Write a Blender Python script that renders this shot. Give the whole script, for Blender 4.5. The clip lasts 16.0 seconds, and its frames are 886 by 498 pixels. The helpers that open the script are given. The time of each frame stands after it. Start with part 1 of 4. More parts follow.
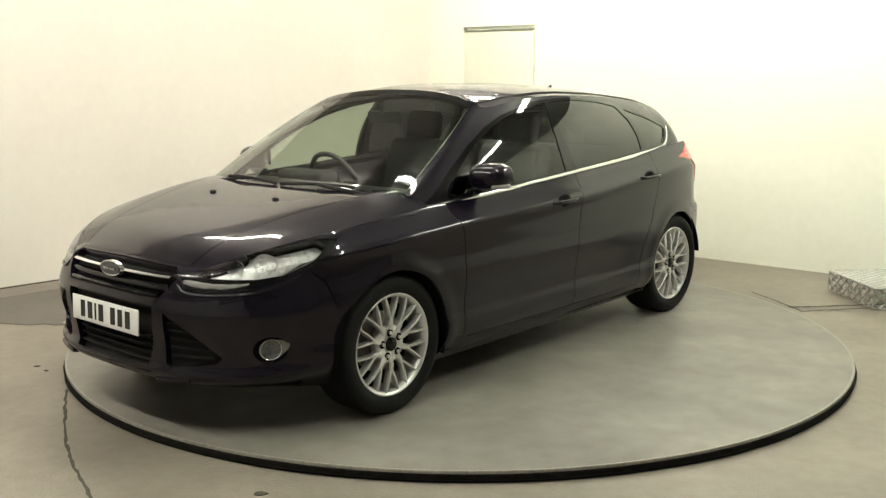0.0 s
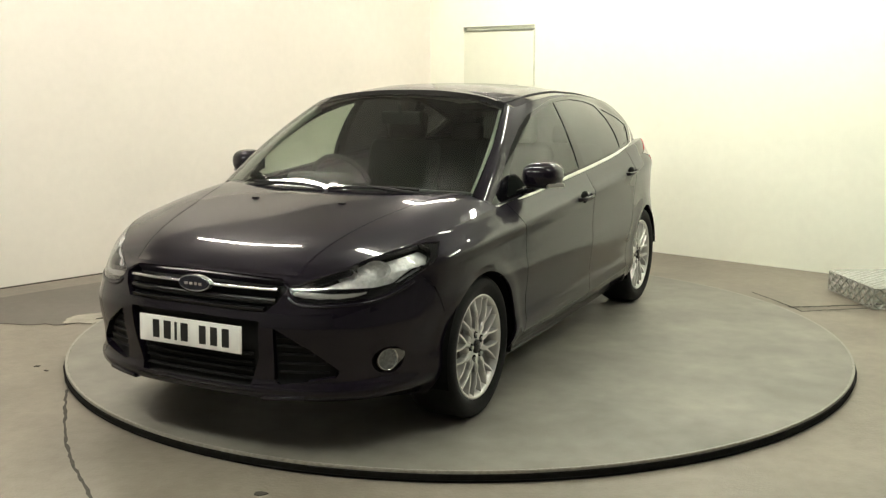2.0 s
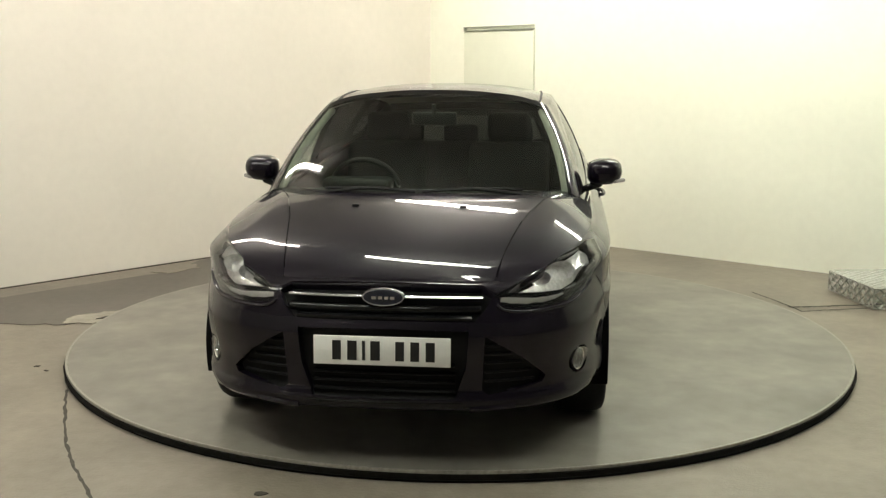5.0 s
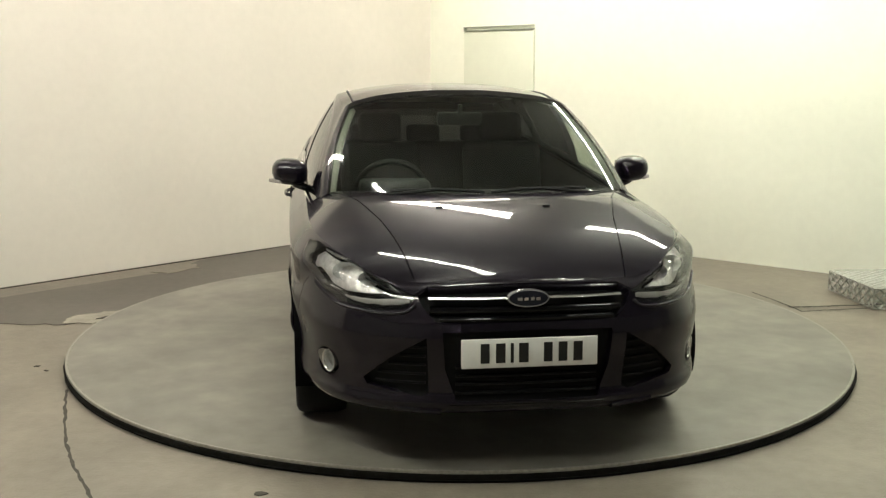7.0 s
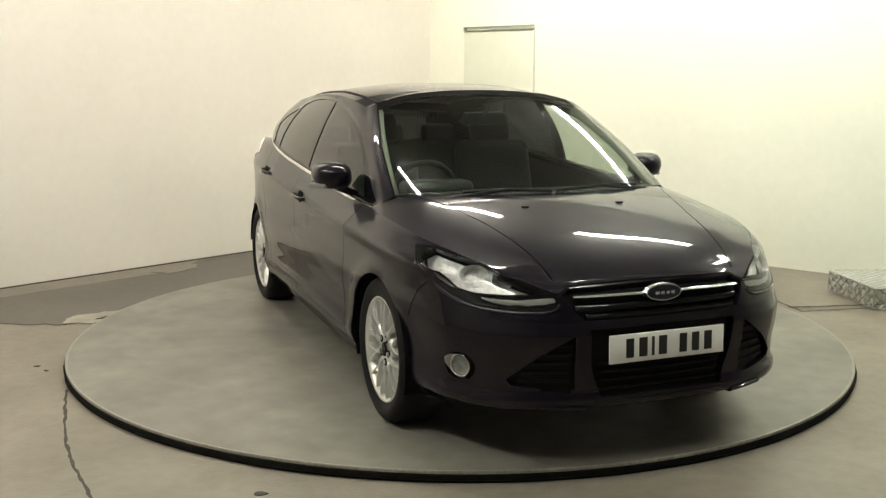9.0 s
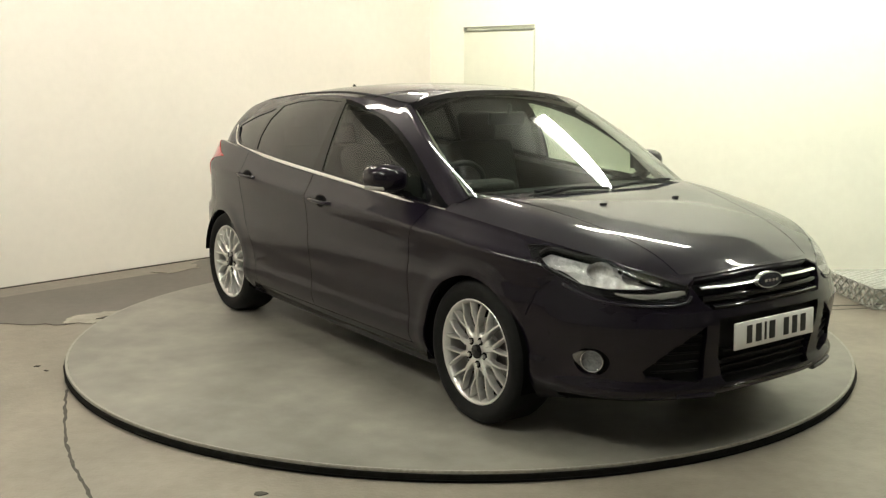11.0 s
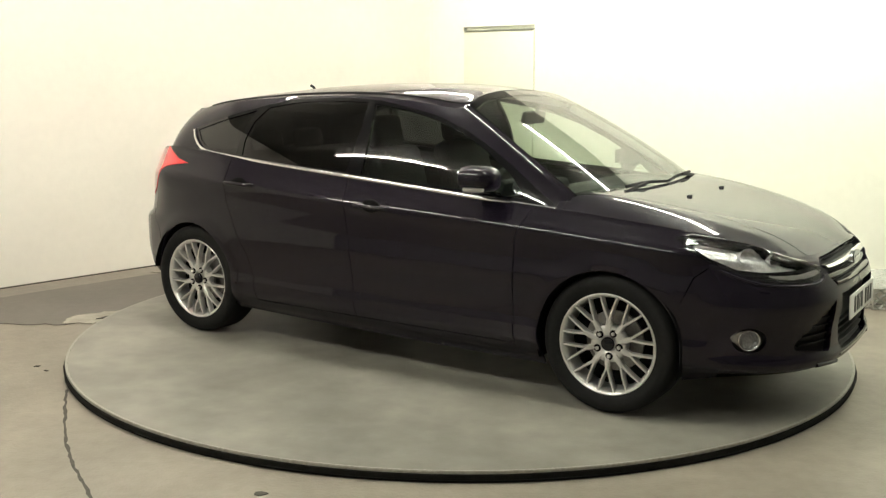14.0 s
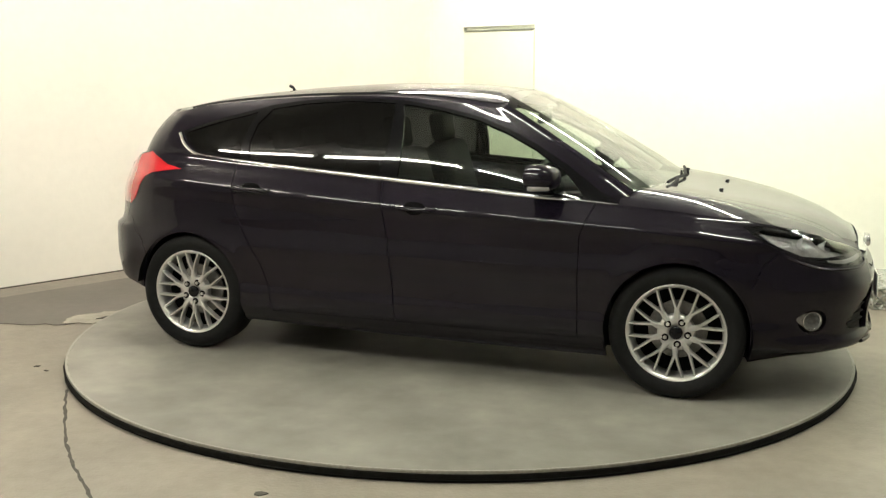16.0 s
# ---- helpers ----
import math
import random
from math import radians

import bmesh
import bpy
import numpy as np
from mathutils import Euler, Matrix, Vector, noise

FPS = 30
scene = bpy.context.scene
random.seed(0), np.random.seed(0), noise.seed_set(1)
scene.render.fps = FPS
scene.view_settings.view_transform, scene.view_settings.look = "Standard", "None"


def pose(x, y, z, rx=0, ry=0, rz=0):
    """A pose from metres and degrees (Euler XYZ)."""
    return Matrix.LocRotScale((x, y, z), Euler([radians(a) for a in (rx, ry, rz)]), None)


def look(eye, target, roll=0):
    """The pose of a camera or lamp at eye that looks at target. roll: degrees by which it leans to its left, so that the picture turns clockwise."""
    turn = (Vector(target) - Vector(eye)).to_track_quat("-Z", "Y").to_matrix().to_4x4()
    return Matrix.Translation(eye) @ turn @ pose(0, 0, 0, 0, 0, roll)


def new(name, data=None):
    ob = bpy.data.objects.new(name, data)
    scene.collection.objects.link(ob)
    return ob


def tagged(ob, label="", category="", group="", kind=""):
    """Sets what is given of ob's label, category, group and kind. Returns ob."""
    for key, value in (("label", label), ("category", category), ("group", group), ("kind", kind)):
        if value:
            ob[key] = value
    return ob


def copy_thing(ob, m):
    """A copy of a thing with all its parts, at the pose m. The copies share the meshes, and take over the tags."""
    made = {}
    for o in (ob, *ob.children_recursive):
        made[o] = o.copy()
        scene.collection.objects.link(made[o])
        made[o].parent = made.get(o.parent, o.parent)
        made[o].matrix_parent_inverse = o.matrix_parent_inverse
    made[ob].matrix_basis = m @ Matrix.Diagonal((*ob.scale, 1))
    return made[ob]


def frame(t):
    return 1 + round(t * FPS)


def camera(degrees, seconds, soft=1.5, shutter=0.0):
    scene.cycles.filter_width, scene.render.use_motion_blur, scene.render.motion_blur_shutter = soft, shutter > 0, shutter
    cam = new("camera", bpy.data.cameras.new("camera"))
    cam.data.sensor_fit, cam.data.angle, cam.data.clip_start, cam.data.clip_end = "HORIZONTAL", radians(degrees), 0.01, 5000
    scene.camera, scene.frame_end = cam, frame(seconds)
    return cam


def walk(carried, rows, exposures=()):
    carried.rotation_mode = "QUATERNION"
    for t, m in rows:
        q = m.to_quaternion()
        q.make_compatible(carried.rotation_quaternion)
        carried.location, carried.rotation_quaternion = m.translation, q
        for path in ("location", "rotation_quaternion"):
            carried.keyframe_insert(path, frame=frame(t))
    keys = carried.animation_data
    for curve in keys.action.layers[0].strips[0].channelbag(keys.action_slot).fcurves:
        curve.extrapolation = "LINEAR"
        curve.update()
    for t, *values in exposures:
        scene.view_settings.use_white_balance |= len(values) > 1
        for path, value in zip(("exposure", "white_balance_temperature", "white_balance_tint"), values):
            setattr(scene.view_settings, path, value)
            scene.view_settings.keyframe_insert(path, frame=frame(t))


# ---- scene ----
cam = camera(48.26, 16.0, soft=1.3)
EYE = Vector((0.0, -5.865, 1.495))
CAM_POSE = look(EYE, (-0.0768, -0.9385, 0.6476), 0.14)
walk(cam, [(0.0, CAM_POSE), (16.0, CAM_POSE)], exposures=[(0.0, 0.45), (3.5, 0.24), (7.0, 0.18), (9.0, 0.24), (12.5, 0.46), (16.0, 0.62)])

FLOOR_Z = -0.048          # room floor below the turntable's top
CORNER = Vector((-0.30, 4.66, 0))   # where the two back walls meet
DIR_L = Vector((-0.675, -0.738, 0)).normalized()   # along the left wall, away from the corner
DIR_R = Vector((0.781, -0.624, 0)).normalized()    # along the other back wall
CEIL_Z = 3.15


def turn_at(t):
    """Heading of the turntable in degrees."""
    return 285.74 + 6.948 * (t - 8.0) + 0.0027 * (t - 8.0) ** 2


# ---- world and light ----
world = bpy.data.worlds.new("room_dark")
scene.world = world
world.use_nodes = True
world.node_tree.nodes["Background"].inputs[0].default_value = (0.6, 0.65, 0.7, 1)
world.node_tree.nodes["Background"].inputs[1].default_value = 0.05
TUBE_POWER = 66.0

# ---- materials ----


def mat(name, color, rough=0.5, metal=0.0, coat=0.0, noise_scale=0.0, vary=0.0, bump=0.0, bump_scale=80.0,
        big_scale=0.0, big_vary=0.0, spec=0.5, coat_rough=0.03):
    m = bpy.data.materials.new(name)
    m.use_nodes = True
    nt = m.node_tree
    b = nt.nodes["Principled BSDF"]
    b.inputs["Base Color"].default_value = (*color, 1)
    b.inputs["Roughness"].default_value = rough
    b.inputs["Metallic"].default_value = metal
    b.inputs["Coat Weight"].default_value = coat
    b.inputs["Coat Roughness"].default_value = coat_rough
    b.inputs["Specular IOR Level"].default_value = spec
    tc = nt.nodes.new("ShaderNodeTexCoord")
    out = None
    for sc, va in ((noise_scale, vary), (big_scale, big_vary)):
        if not sc:
            continue
        n = nt.nodes.new("ShaderNodeTexNoise")
        n.inputs["Scale"].default_value = sc
        n.inputs["Detail"].default_value = 5
        nt.links.new(tc.outputs["Object"], n.inputs["Vector"])
        r = nt.nodes.new("ShaderNodeMapRange")
        r.inputs["From Min"].default_value, r.inputs["From Max"].default_value = 0.3, 0.7
        r.inputs["To Min"].default_value, r.inputs["To Max"].default_value = 1 - va, 1 + va
        nt.links.new(n.outputs["Fac"], r.inputs["Value"])
        mx = nt.nodes.new("ShaderNodeMix")
        mx.data_type, mx.blend_type = "RGBA", "MULTIPLY"
        mx.inputs["Factor"].default_value = 1
        if out is None:
            mx.inputs["A"].default_value = (*color, 1)
        else:
            nt.links.new(out, mx.inputs["A"])
        nt.links.new(r.outputs["Result"], mx.inputs["B"])
        out = mx.outputs["Result"]
    if out is not None:
        nt.links.new(out, b.inputs["Base Color"])
    if bump:
        n = nt.nodes.new("ShaderNodeTexNoise")
        n.inputs["Scale"].default_value = bump_scale
        n.inputs["Detail"].default_value = 4
        nt.links.new(tc.outputs["Object"], n.inputs["Vector"])
        bp = nt.nodes.new("ShaderNodeBump")
        bp.inputs["Strength"].default_value = bump
        bp.inputs["Distance"].default_value = 0.01
        nt.links.new(n.outputs["Fac"], bp.inputs["Height"])
        nt.links.new(bp.outputs["Normal"], b.inputs["Normal"])
    return m


def glass_mat(name, tint, clear):
    """Thin pane: sharp reflection by Fresnel over tinted see-through."""
    m = bpy.data.materials.new(name)
    m.use_nodes = True
    nt = m.node_tree
    nt.nodes.remove(nt.nodes["Principled BSDF"])
    tr = nt.nodes.new("ShaderNodeBsdfTransparent")
    tr.inputs[0].default_value = (*[c * clear for c in tint], 1)
    gl = nt.nodes.new("ShaderNodeBsdfGlossy")
    gl.inputs["Roughness"].default_value = 0.015
    lw = nt.nodes.new("ShaderNodeLayerWeight")
    pw = nt.nodes.new("ShaderNodeMath")
    pw.operation = "POWER"
    pw.inputs[1].default_value = 4.0
    nt.links.new(lw.outputs["Facing"], pw.inputs[0])
    fr = nt.nodes.new("ShaderNodeMath")
    fr.operation = "MULTIPLY_ADD"
    fr.inputs[1].default_value, fr.inputs[2].default_value = 0.85, 0.06
    nt.links.new(pw.outputs[0], fr.inputs[0])
    mx = nt.nodes.new("ShaderNodeMixShader")
    nt.links.new(fr.outputs[0], mx.inputs[0])
    nt.links.new(tr.outputs[0], mx.inputs[1])
    nt.links.new(gl.outputs[0], mx.inputs[2])
    nt.links.new(mx.outputs[0], nt.nodes["Material Output"].inputs[0])
    return m


def glow_mat(name, color, strength):
    m = bpy.data.materials.new(name)
    m.use_nodes = True
    b = m.node_tree.nodes["Principled BSDF"]
    b.inputs["Base Color"].default_value = (0.9, 0.9, 0.9, 1)
    b.inputs["Emission Color"].default_value = (*color, 1)
    b.inputs["Emission Strength"].default_value = strength
    return m


M_PAINT = mat("dark_grey_metallic_paint", (0.0046, 0.0032, 0.0072), 0.40, 0.0, 0.74, 900, 0.25, spec=0.06, coat_rough=0.02)
M_PAINT.node_tree.nodes["Principled BSDF"].inputs["Specular Tint"].default_value = (1.0, 0.88, 1.0, 1)
M_BLACK_GLOSS = mat("gloss_black_trim", (0.004, 0.004, 0.005), 0.03, 0, 0, spec=0.4)
M_BLACK = mat("black_textured_plastic", (0.006, 0.006, 0.0065), 0.6, 0, 0, 60, 0.2, 0.15, 400, spec=0.2)
# Near black: real underside parts, plus the shade in hollows put into the colour.
M_VOID = mat("black_underbody_and_hollow_shade", (0.003, 0.003, 0.003), 0.9, 0, 0, 8, 0.3, spec=0.08)
M_CHROME = mat("chrome", (0.80, 0.80, 0.80), 0.18, 1.0)
M_ALLOY = mat("silver_alloy_lacquer", (0.66, 0.65, 0.63), 0.30, 0.7, 0.4, 200, 0.05)
M_TYRE = mat("tyre_rubber", (0.006, 0.006, 0.006), 0.7, 0, 0, 40, 0.25, 0.1, 200, spec=0.2)
M_DISC = mat("brake_disc_steel", (0.25, 0.24, 0.23), 0.4, 0.9, 0, 90, 0.15)
M_GLASS = glass_mat("clear_car_glass", (0.80, 0.88, 0.80), 0.80)
M_PRIVACY = glass_mat("dark_privacy_glass", (0.35, 0.36, 0.40), 0.14)
M_LENS = glass_mat("clear_lamp_lens", (0.95, 0.96, 0.97), 0.95)
M_REFLECTOR = mat("lamp_reflector_chrome", (0.80, 0.80, 0.79), 0.34, 0.6, 0, 70, 0.2, 0.6, 60)
M_BOWL = mat("silver_lamp_bowl", (0.74, 0.73, 0.71), 0.3, 0.75, 0, 45, 0.22, 1.0, 42)
M_FOG = mat("faceted_fog_reflector", (0.19, 0.19, 0.19), 0.3, 0.8, 0, 90, 0.3, 1.0, 110)
M_FIN = mat("satin_silver_plastic", (0.26, 0.26, 0.26), 0.25, 0.9, 0, 60, 0.1)
M_RED = mat("red_lamp_lens", (0.55, 0.012, 0.02), 0.12, 0, 1.0, 140, 0.12)
M_AMBER = mat("pale_indicator_lens", (0.25, 0.235, 0.22), 0.35, 0, 0.1)
M_PLATE = mat("white_plate", (0.82, 0.82, 0.80), 0.35, 0, 0.3, 30, 0.03)
M_INK = mat("black_ink", (0.008, 0.008, 0.008), 0.5)
M_BADGE = mat("badge_blue", (0.008, 0.010, 0.022), 0.2, 0.2, 0.8)
M_SEAT = mat("charcoal_seat_fabric", (0.018, 0.0175, 0.0185), 0.9, 0, 0, 300, 0.3, 0.3, 500)
M_TRIMLIGHT = mat("light_grey_headlining", (0.34, 0.33, 0.30), 0.9, 0, 0, 60, 0.06)
M_DASH = mat("dark_dash_plastic", (0.011, 0.011, 0.012), 0.6, 0, 0, 120, 0.2, 0.2, 300)
M_WALL_A = mat("cream_painted_block_wall", (0.86, 0.817, 0.745), 0.75, 0, 0, 14, 0.015, 0.12, 30, 0.9, 0.03)
M_WALL_B = mat("pale_green_white_wall_paint", (0.86, 0.868, 0.752), 0.75, 0, 0, 14, 0.015, 0.12, 30, 0.9, 0.03)
M_CEIL = mat("dull_grey_ceiling_boards", (0.27, 0.265, 0.25), 0.85, 0, 0, 6, 0.03)
M_FLOOR = mat("worn_sealed_concrete", (0.224, 0.195, 0.158), 0.46, 0, 0, 16, 0.08, 0.18, 60, 1.3, 0.2)
M_TABLE = mat("painted_steel_turntable", (0.205, 0.193, 0.166), 0.43, 0.0, 0, 7, 0.13, 0.08, 90, 1.9, 0.26)
M_RUBBER = mat("black_rubber_edge", (0.008, 0.007, 0.006), 0.8, 0, 0, 30, 0.3, spec=0.1)
M_EDGE = mat("worn_steel_rim", (0.30, 0.285, 0.25), 0.45, 0.3, 0, 60, 0.2)
M_GREYPAINT = mat("grey_floor_paint", (0.112, 0.098, 0.085), 0.5, 0, 0, 18, 0.08, 0.1, 60, 1.5, 0.15)
M_PALE = mat("bare_pale_concrete", (0.36, 0.335, 0.28), 0.7, 0, 0, 25, 0.12, 0.2, 60, 4.0, 0.2)
M_CRACK = mat("dark_joint_filler", (0.05, 0.045, 0.035), 0.8, 0, 0, 40, 0.3)
M_GALV = mat("galvanised_steel", (0.30, 0.30, 0.27), 0.4, 0.7, 0, 60, 0.15)
M_RAIL = mat("grey_green_rail_paint", (0.42, 0.44, 0.36), 0.5, 0.2, 0, 40, 0.06)
M_SHUTTER = mat("pale_panel_paint", (0.70, 0.72, 0.60), 0.6, 0, 0, 10, 0.02)
M_BATTEN = mat("white_batten_enamel", (0.8, 0.8, 0.78), 0.4)
M_TUBE = glow_mat("fluorescent_tube", (0.96, 0.975, 0.835), TUBE_POWER)
M_TUBE_WARM = glow_mat("warm_fluorescent_tube", (1.0, 0.925, 0.815), TUBE_POWER)
M_WALL_DARK = mat("dull_grey_unseen_wall", (0.24, 0.235, 0.225), 0.8, 0, 0, 10, 0.05, 0.1, 30, 0.8, 0.08)

# ---- mesh helpers ----


def mesh_ob(name, verts, faces, material, parent=None, label="", smooth=False, normals=None):
    me = bpy.data.meshes.new(name)
    me.from_pydata([tuple(map(float, v)) for v in verts], [], faces)
    me.materials.append(material)
    if smooth or normals is not None:
        me.polygons.foreach_set("use_smooth", [True] * len(me.polygons))
    if normals is not None:
        me.normals_split_custom_set_from_vertices(normals)
    me.update()
    ob = new(name, me)
    if parent is not None:
        ob.parent = parent
    if label:
        ob["label"] = label
    return ob


def part(name, bm, material, parent=None, label="", smooth=False, sharp=None):
    me = bpy.data.meshes.new(name)
    bm.normal_update()
    if smooth:
        for f in bm.faces:
            f.smooth = True
        for e in bm.edges:
            if len(e.link_faces) == 2 and e.calc_face_angle(0) > radians(sharp or 35):
                e.smooth = False
    bm.to_mesh(me)
    bm.free()
    me.materials.append(material)
    ob = new(name, me)
    if parent is not None:
        ob.parent = parent
    if label:
        ob["label"] = label
    return ob


def add_box(bm, size, m, bevel=0.0, seg=2):
    g = bmesh.ops.create_cube(bm, size=1.0, matrix=m @ Matrix.Diagonal((*size, 1)))
    if bevel:
        es = list({e for v in g["verts"] for e in v.link_edges})
        bmesh.ops.bevel(bm, geom=es, offset=bevel, segments=seg, affect="EDGES", profile=0.5)


def add_cyl(bm, r1, r2, depth, m, seg=24, caps=True):
    return bmesh.ops.create_cone(bm, cap_ends=caps, segments=seg, radius1=r1, radius2=r2, depth=depth, matrix=m)


def box_ob(name, size, m, material, parent=None, label="", bevel=0.0):
    bm = bmesh.new()
    add_box(bm, size, m, bevel)
    return part(name, bm, material, parent, label, smooth=bevel > 0, sharp=50)


def revolve(profile, seg, m):
    """Surface of revolution about local z from (r, z) pairs, closed on itself when the profile closes."""
    vs, fs = [], []
    n = len(profile)
    for i in range(seg):
        a = 2 * math.pi * i / seg
        for r, z in profile:
            vs.append(m @ Vector((r * math.cos(a), r * math.sin(a), z)))
    for i in range(seg):
        j = (i + 1) % seg
        for k in range(n - 1):
            fs.append((i * n + k, j * n + k, j * n + k + 1, i * n + k + 1))
    return vs, fs


def tube(points, r, seg=8, closed=False):
    """Verts and faces of a round bar along points."""
    pts = [Vector(p) for p in points]
    vs, fs = [], []
    n = len(pts)
    for i, p in enumerate(pts):
        a, b = pts[max(i - 1, 0)], pts[min(i + 1, n - 1)]
        if closed:
            a, b = pts[i - 1], pts[(i + 1) % n]
        d = (b - a).normalized()
        up = Vector((0, 0, 1)) if abs(d.z) < 0.9 else Vector((1, 0, 0))
        s = d.cross(up).normalized()
        w = s.cross(d)
        for k in range(seg):
            t = 2 * math.pi * k / seg
            vs.append(p + r * (math.cos(t) * s + math.sin(t) * w))
    for i in range(n if closed else n - 1):
        j = (i + 1) % n
        for k in range(seg):
            l = (k + 1) % seg
            fs.append((i * seg + k, i * seg + l, j * seg + l, j * seg + k))
    if not closed:
        fs.append(tuple(range(seg - 1, -1, -1)))
        fs.append(tuple((n - 1) * seg + k for k in range(seg)))
    return vs, fs


def curve(knots):
    """Smooth monotone cubic through (x, y) knots."""
    k = sorted(knots)
    xs, ys = np.array([a for a, _ in k], float), np.array([b for _, b in k], float)
    h = np.diff(xs)
    d = np.diff(ys) / h
    m = np.empty(len(xs))
    m[0], m[-1] = d[0], d[-1]
    for i in range(1, len(xs) - 1):
        m[i] = 0 if d[i - 1] * d[i] <= 0 else 2 * d[i - 1] * d[i] / (d[i - 1] + d[i])

    def f(x):
        x = np.clip(np.asarray(x, float), xs[0], xs[-1])
        i = np.clip(np.searchsorted(xs, x) - 1, 0, len(xs) - 2)
        t = (x - xs[i]) / h[i]
        return ((2 * t ** 3 - 3 * t ** 2 + 1) * ys[i] + (t ** 3 - 2 * t ** 2 + t) * h[i] * m[i]
                + (3 * t ** 2 - 2 * t ** 3) * ys[i + 1] + (t ** 3 - t ** 2) * h[i] * m[i + 1])
    return f


def spline3(points, n=600):
    """Dense Catmull-Rom line through points, with its running length."""
    p = np.array(points, float)
    q = np.vstack([2 * p[0] - p[1], p, 2 * p[-1] - p[-2]])
    out = []
    per = max(8, n // (len(p) - 1))
    for i in range(len(p) - 1):
        a, b, c, d = q[i:i + 4]
        for t in np.linspace(0, 1, per, endpoint=False):
            out.append(0.5 * (2 * b + (c - a) * t + (2 * a - 5 * b + 4 * c - d) * t * t + (3 * b - a - 3 * c + d) * t ** 3))
    out.append(p[-1])
    return np.array(out)

# ---- the room ----
N_L = Vector((-DIR_L.y, DIR_L.x, 0))     # horizontal normals that point into the room
if N_L.dot(Vector((0, -2, 0)) - CORNER) < 0:
    N_L = -N_L
N_R = Vector((-DIR_R.y, DIR_R.x, 0))
if N_R.dot(Vector((0, -2, 0)) - CORNER) < 0:
    N_R = -N_R
WALL_LEN = 11.5


def wall(name, start, direction, length, inward, material, label):
    """A wall slab 0.2 m thick, its inner face on the line from start."""
    mid = start + direction * (length / 2) - inward * 0.1
    ang = math.atan2(direction.y, direction.x)
    h = CEIL_Z - FLOOR_Z
    m = Matrix.Translation((mid.x, mid.y, FLOOR_Z + h / 2)) @ Matrix.Rotation(ang, 4, "Z")
    ob = box_ob(name, (length, 0.2, h), m, material)
    return tagged(ob, label, "wall", kind="structure")


wall("wall_north_west", CORNER - DIR_L * 0.2, DIR_L, WALL_LEN, N_L, M_WALL_A, "cream painted plain wall behind the turntable")
wall("wall_north_east", CORNER, DIR_R, WALL_LEN, N_R, M_WALL_B, "pale greenish white painted plain wall")
FAR_L, FAR_R = CORNER + DIR_L * (WALL_LEN - 1.2), CORNER + DIR_R * (WALL_LEN - 1.2)
# Unseen walls behind the camera, kept dark so the car reflects less.
wall("wall_south_west", FAR_L, DIR_R, WALL_LEN, -N_R, M_WALL_DARK, "unseen dull grey wall added to close the room and dim reflections")
wall("wall_south_east", FAR_R, DIR_L, WALL_LEN, -N_L, M_WALL_DARK, "unseen dull grey wall added to close the room and dim reflections")

bm = bmesh.new()
bmesh.ops.create_grid(bm, x_segments=2, y_segments=2, size=14, matrix=Matrix.Translation((0, -3, FLOOR_Z)))
tagged(part("floor", bm, M_FLOOR), "worn grey-beige sealed concrete floor", "floor", kind="structure")
bm = bmesh.new()
add_box(bm, (26, 26, 0.1), Matrix.Translation((0, -3, CEIL_Z + 0.05)))
tagged(part("ceiling", bm, M_CEIL), "dull grey flat ceiling", "ceiling", kind="structure")


def flat_patch(name, pts, z, material, label, cat, thick=0.0):
    bm = bmesh.new()
    top = [bm.verts.new((x, y, z)) for x, y in pts]
    f = bm.faces.new(top)
    if f.normal.z < 0:
        f.normal_flip()
    if thick:
        low = [bm.verts.new((x, y, z - thick)) for x, y in pts]
        n = len(pts)
        for i in range(n):
            bm.faces.new((top[i], top[(i + 1) % n], low[(i + 1) % n], low[i]))
    bmesh.ops.recalc_face_normals(bm, faces=bm.faces)
    f.normal_update()
    return tagged(part(name, bm, material), label, cat, kind="structure")


def wob(pts, amp, seed, per=6):
    """A worn outline: the polygon with wavy sides."""
    rnd = random.Random(seed)
    out = []
    for i, p in enumerate(pts):
        q = pts[(i + 1) % len(pts)]
        for k in range(per):
            t = k / per
            out.append((p[0] + (q[0] - p[0]) * t + rnd.uniform(-amp, amp), p[1] + (q[1] - p[1]) * t + rnd.uniform(-amp, amp)))
    return out


# strip of darker grey paint along the west wall, worn through beside the turntable
def on_left(d, off):
    p = CORNER + DIR_L * d + N_L * off
    return (p.x, p.y)


flat_patch("floor_paint", wob([on_left(0.5, 0.03), on_left(1.8, 0.03), on_left(2.9, 0.05), on_left(3.25, 0.28), on_left(3.55, 0.34), on_left(6.4, 0.28), (-4.9, 0.12), (-2.9, 0.19),
                               (-2.48, 0.2), (-2.2, 0.5), (-1.6, 1.3), (-0.6, 2.1)], 0.018, 4),
           FLOOR_Z + 0.004, M_GREYPAINT, "worn dark grey paint band on the floor", "floor paint", 0.004)
flat_patch("worn_spot", wob([on_left(3.05, 0.20), on_left(3.5, 0.24), on_left(3.42, 0.42), on_left(3.12, 0.36)], 0.02, 9),
           FLOOR_Z + 0.008, M_FLOOR, "pale worn spot in the floor paint", "worn floor", 0.004)
flat_patch("worn_spot", wob([(-2.52, 0.22), (-2.30, 0.20), (-2.18, 0.42), (-2.05, 0.58), (-2.12, 0.66), (-2.34, 0.52), (-2.5, 0.40)], 0.03, 12),
           FLOOR_Z + 0.008, M_PALE, "pale worn concrete by the turntable edge", "worn floor", 0.004)
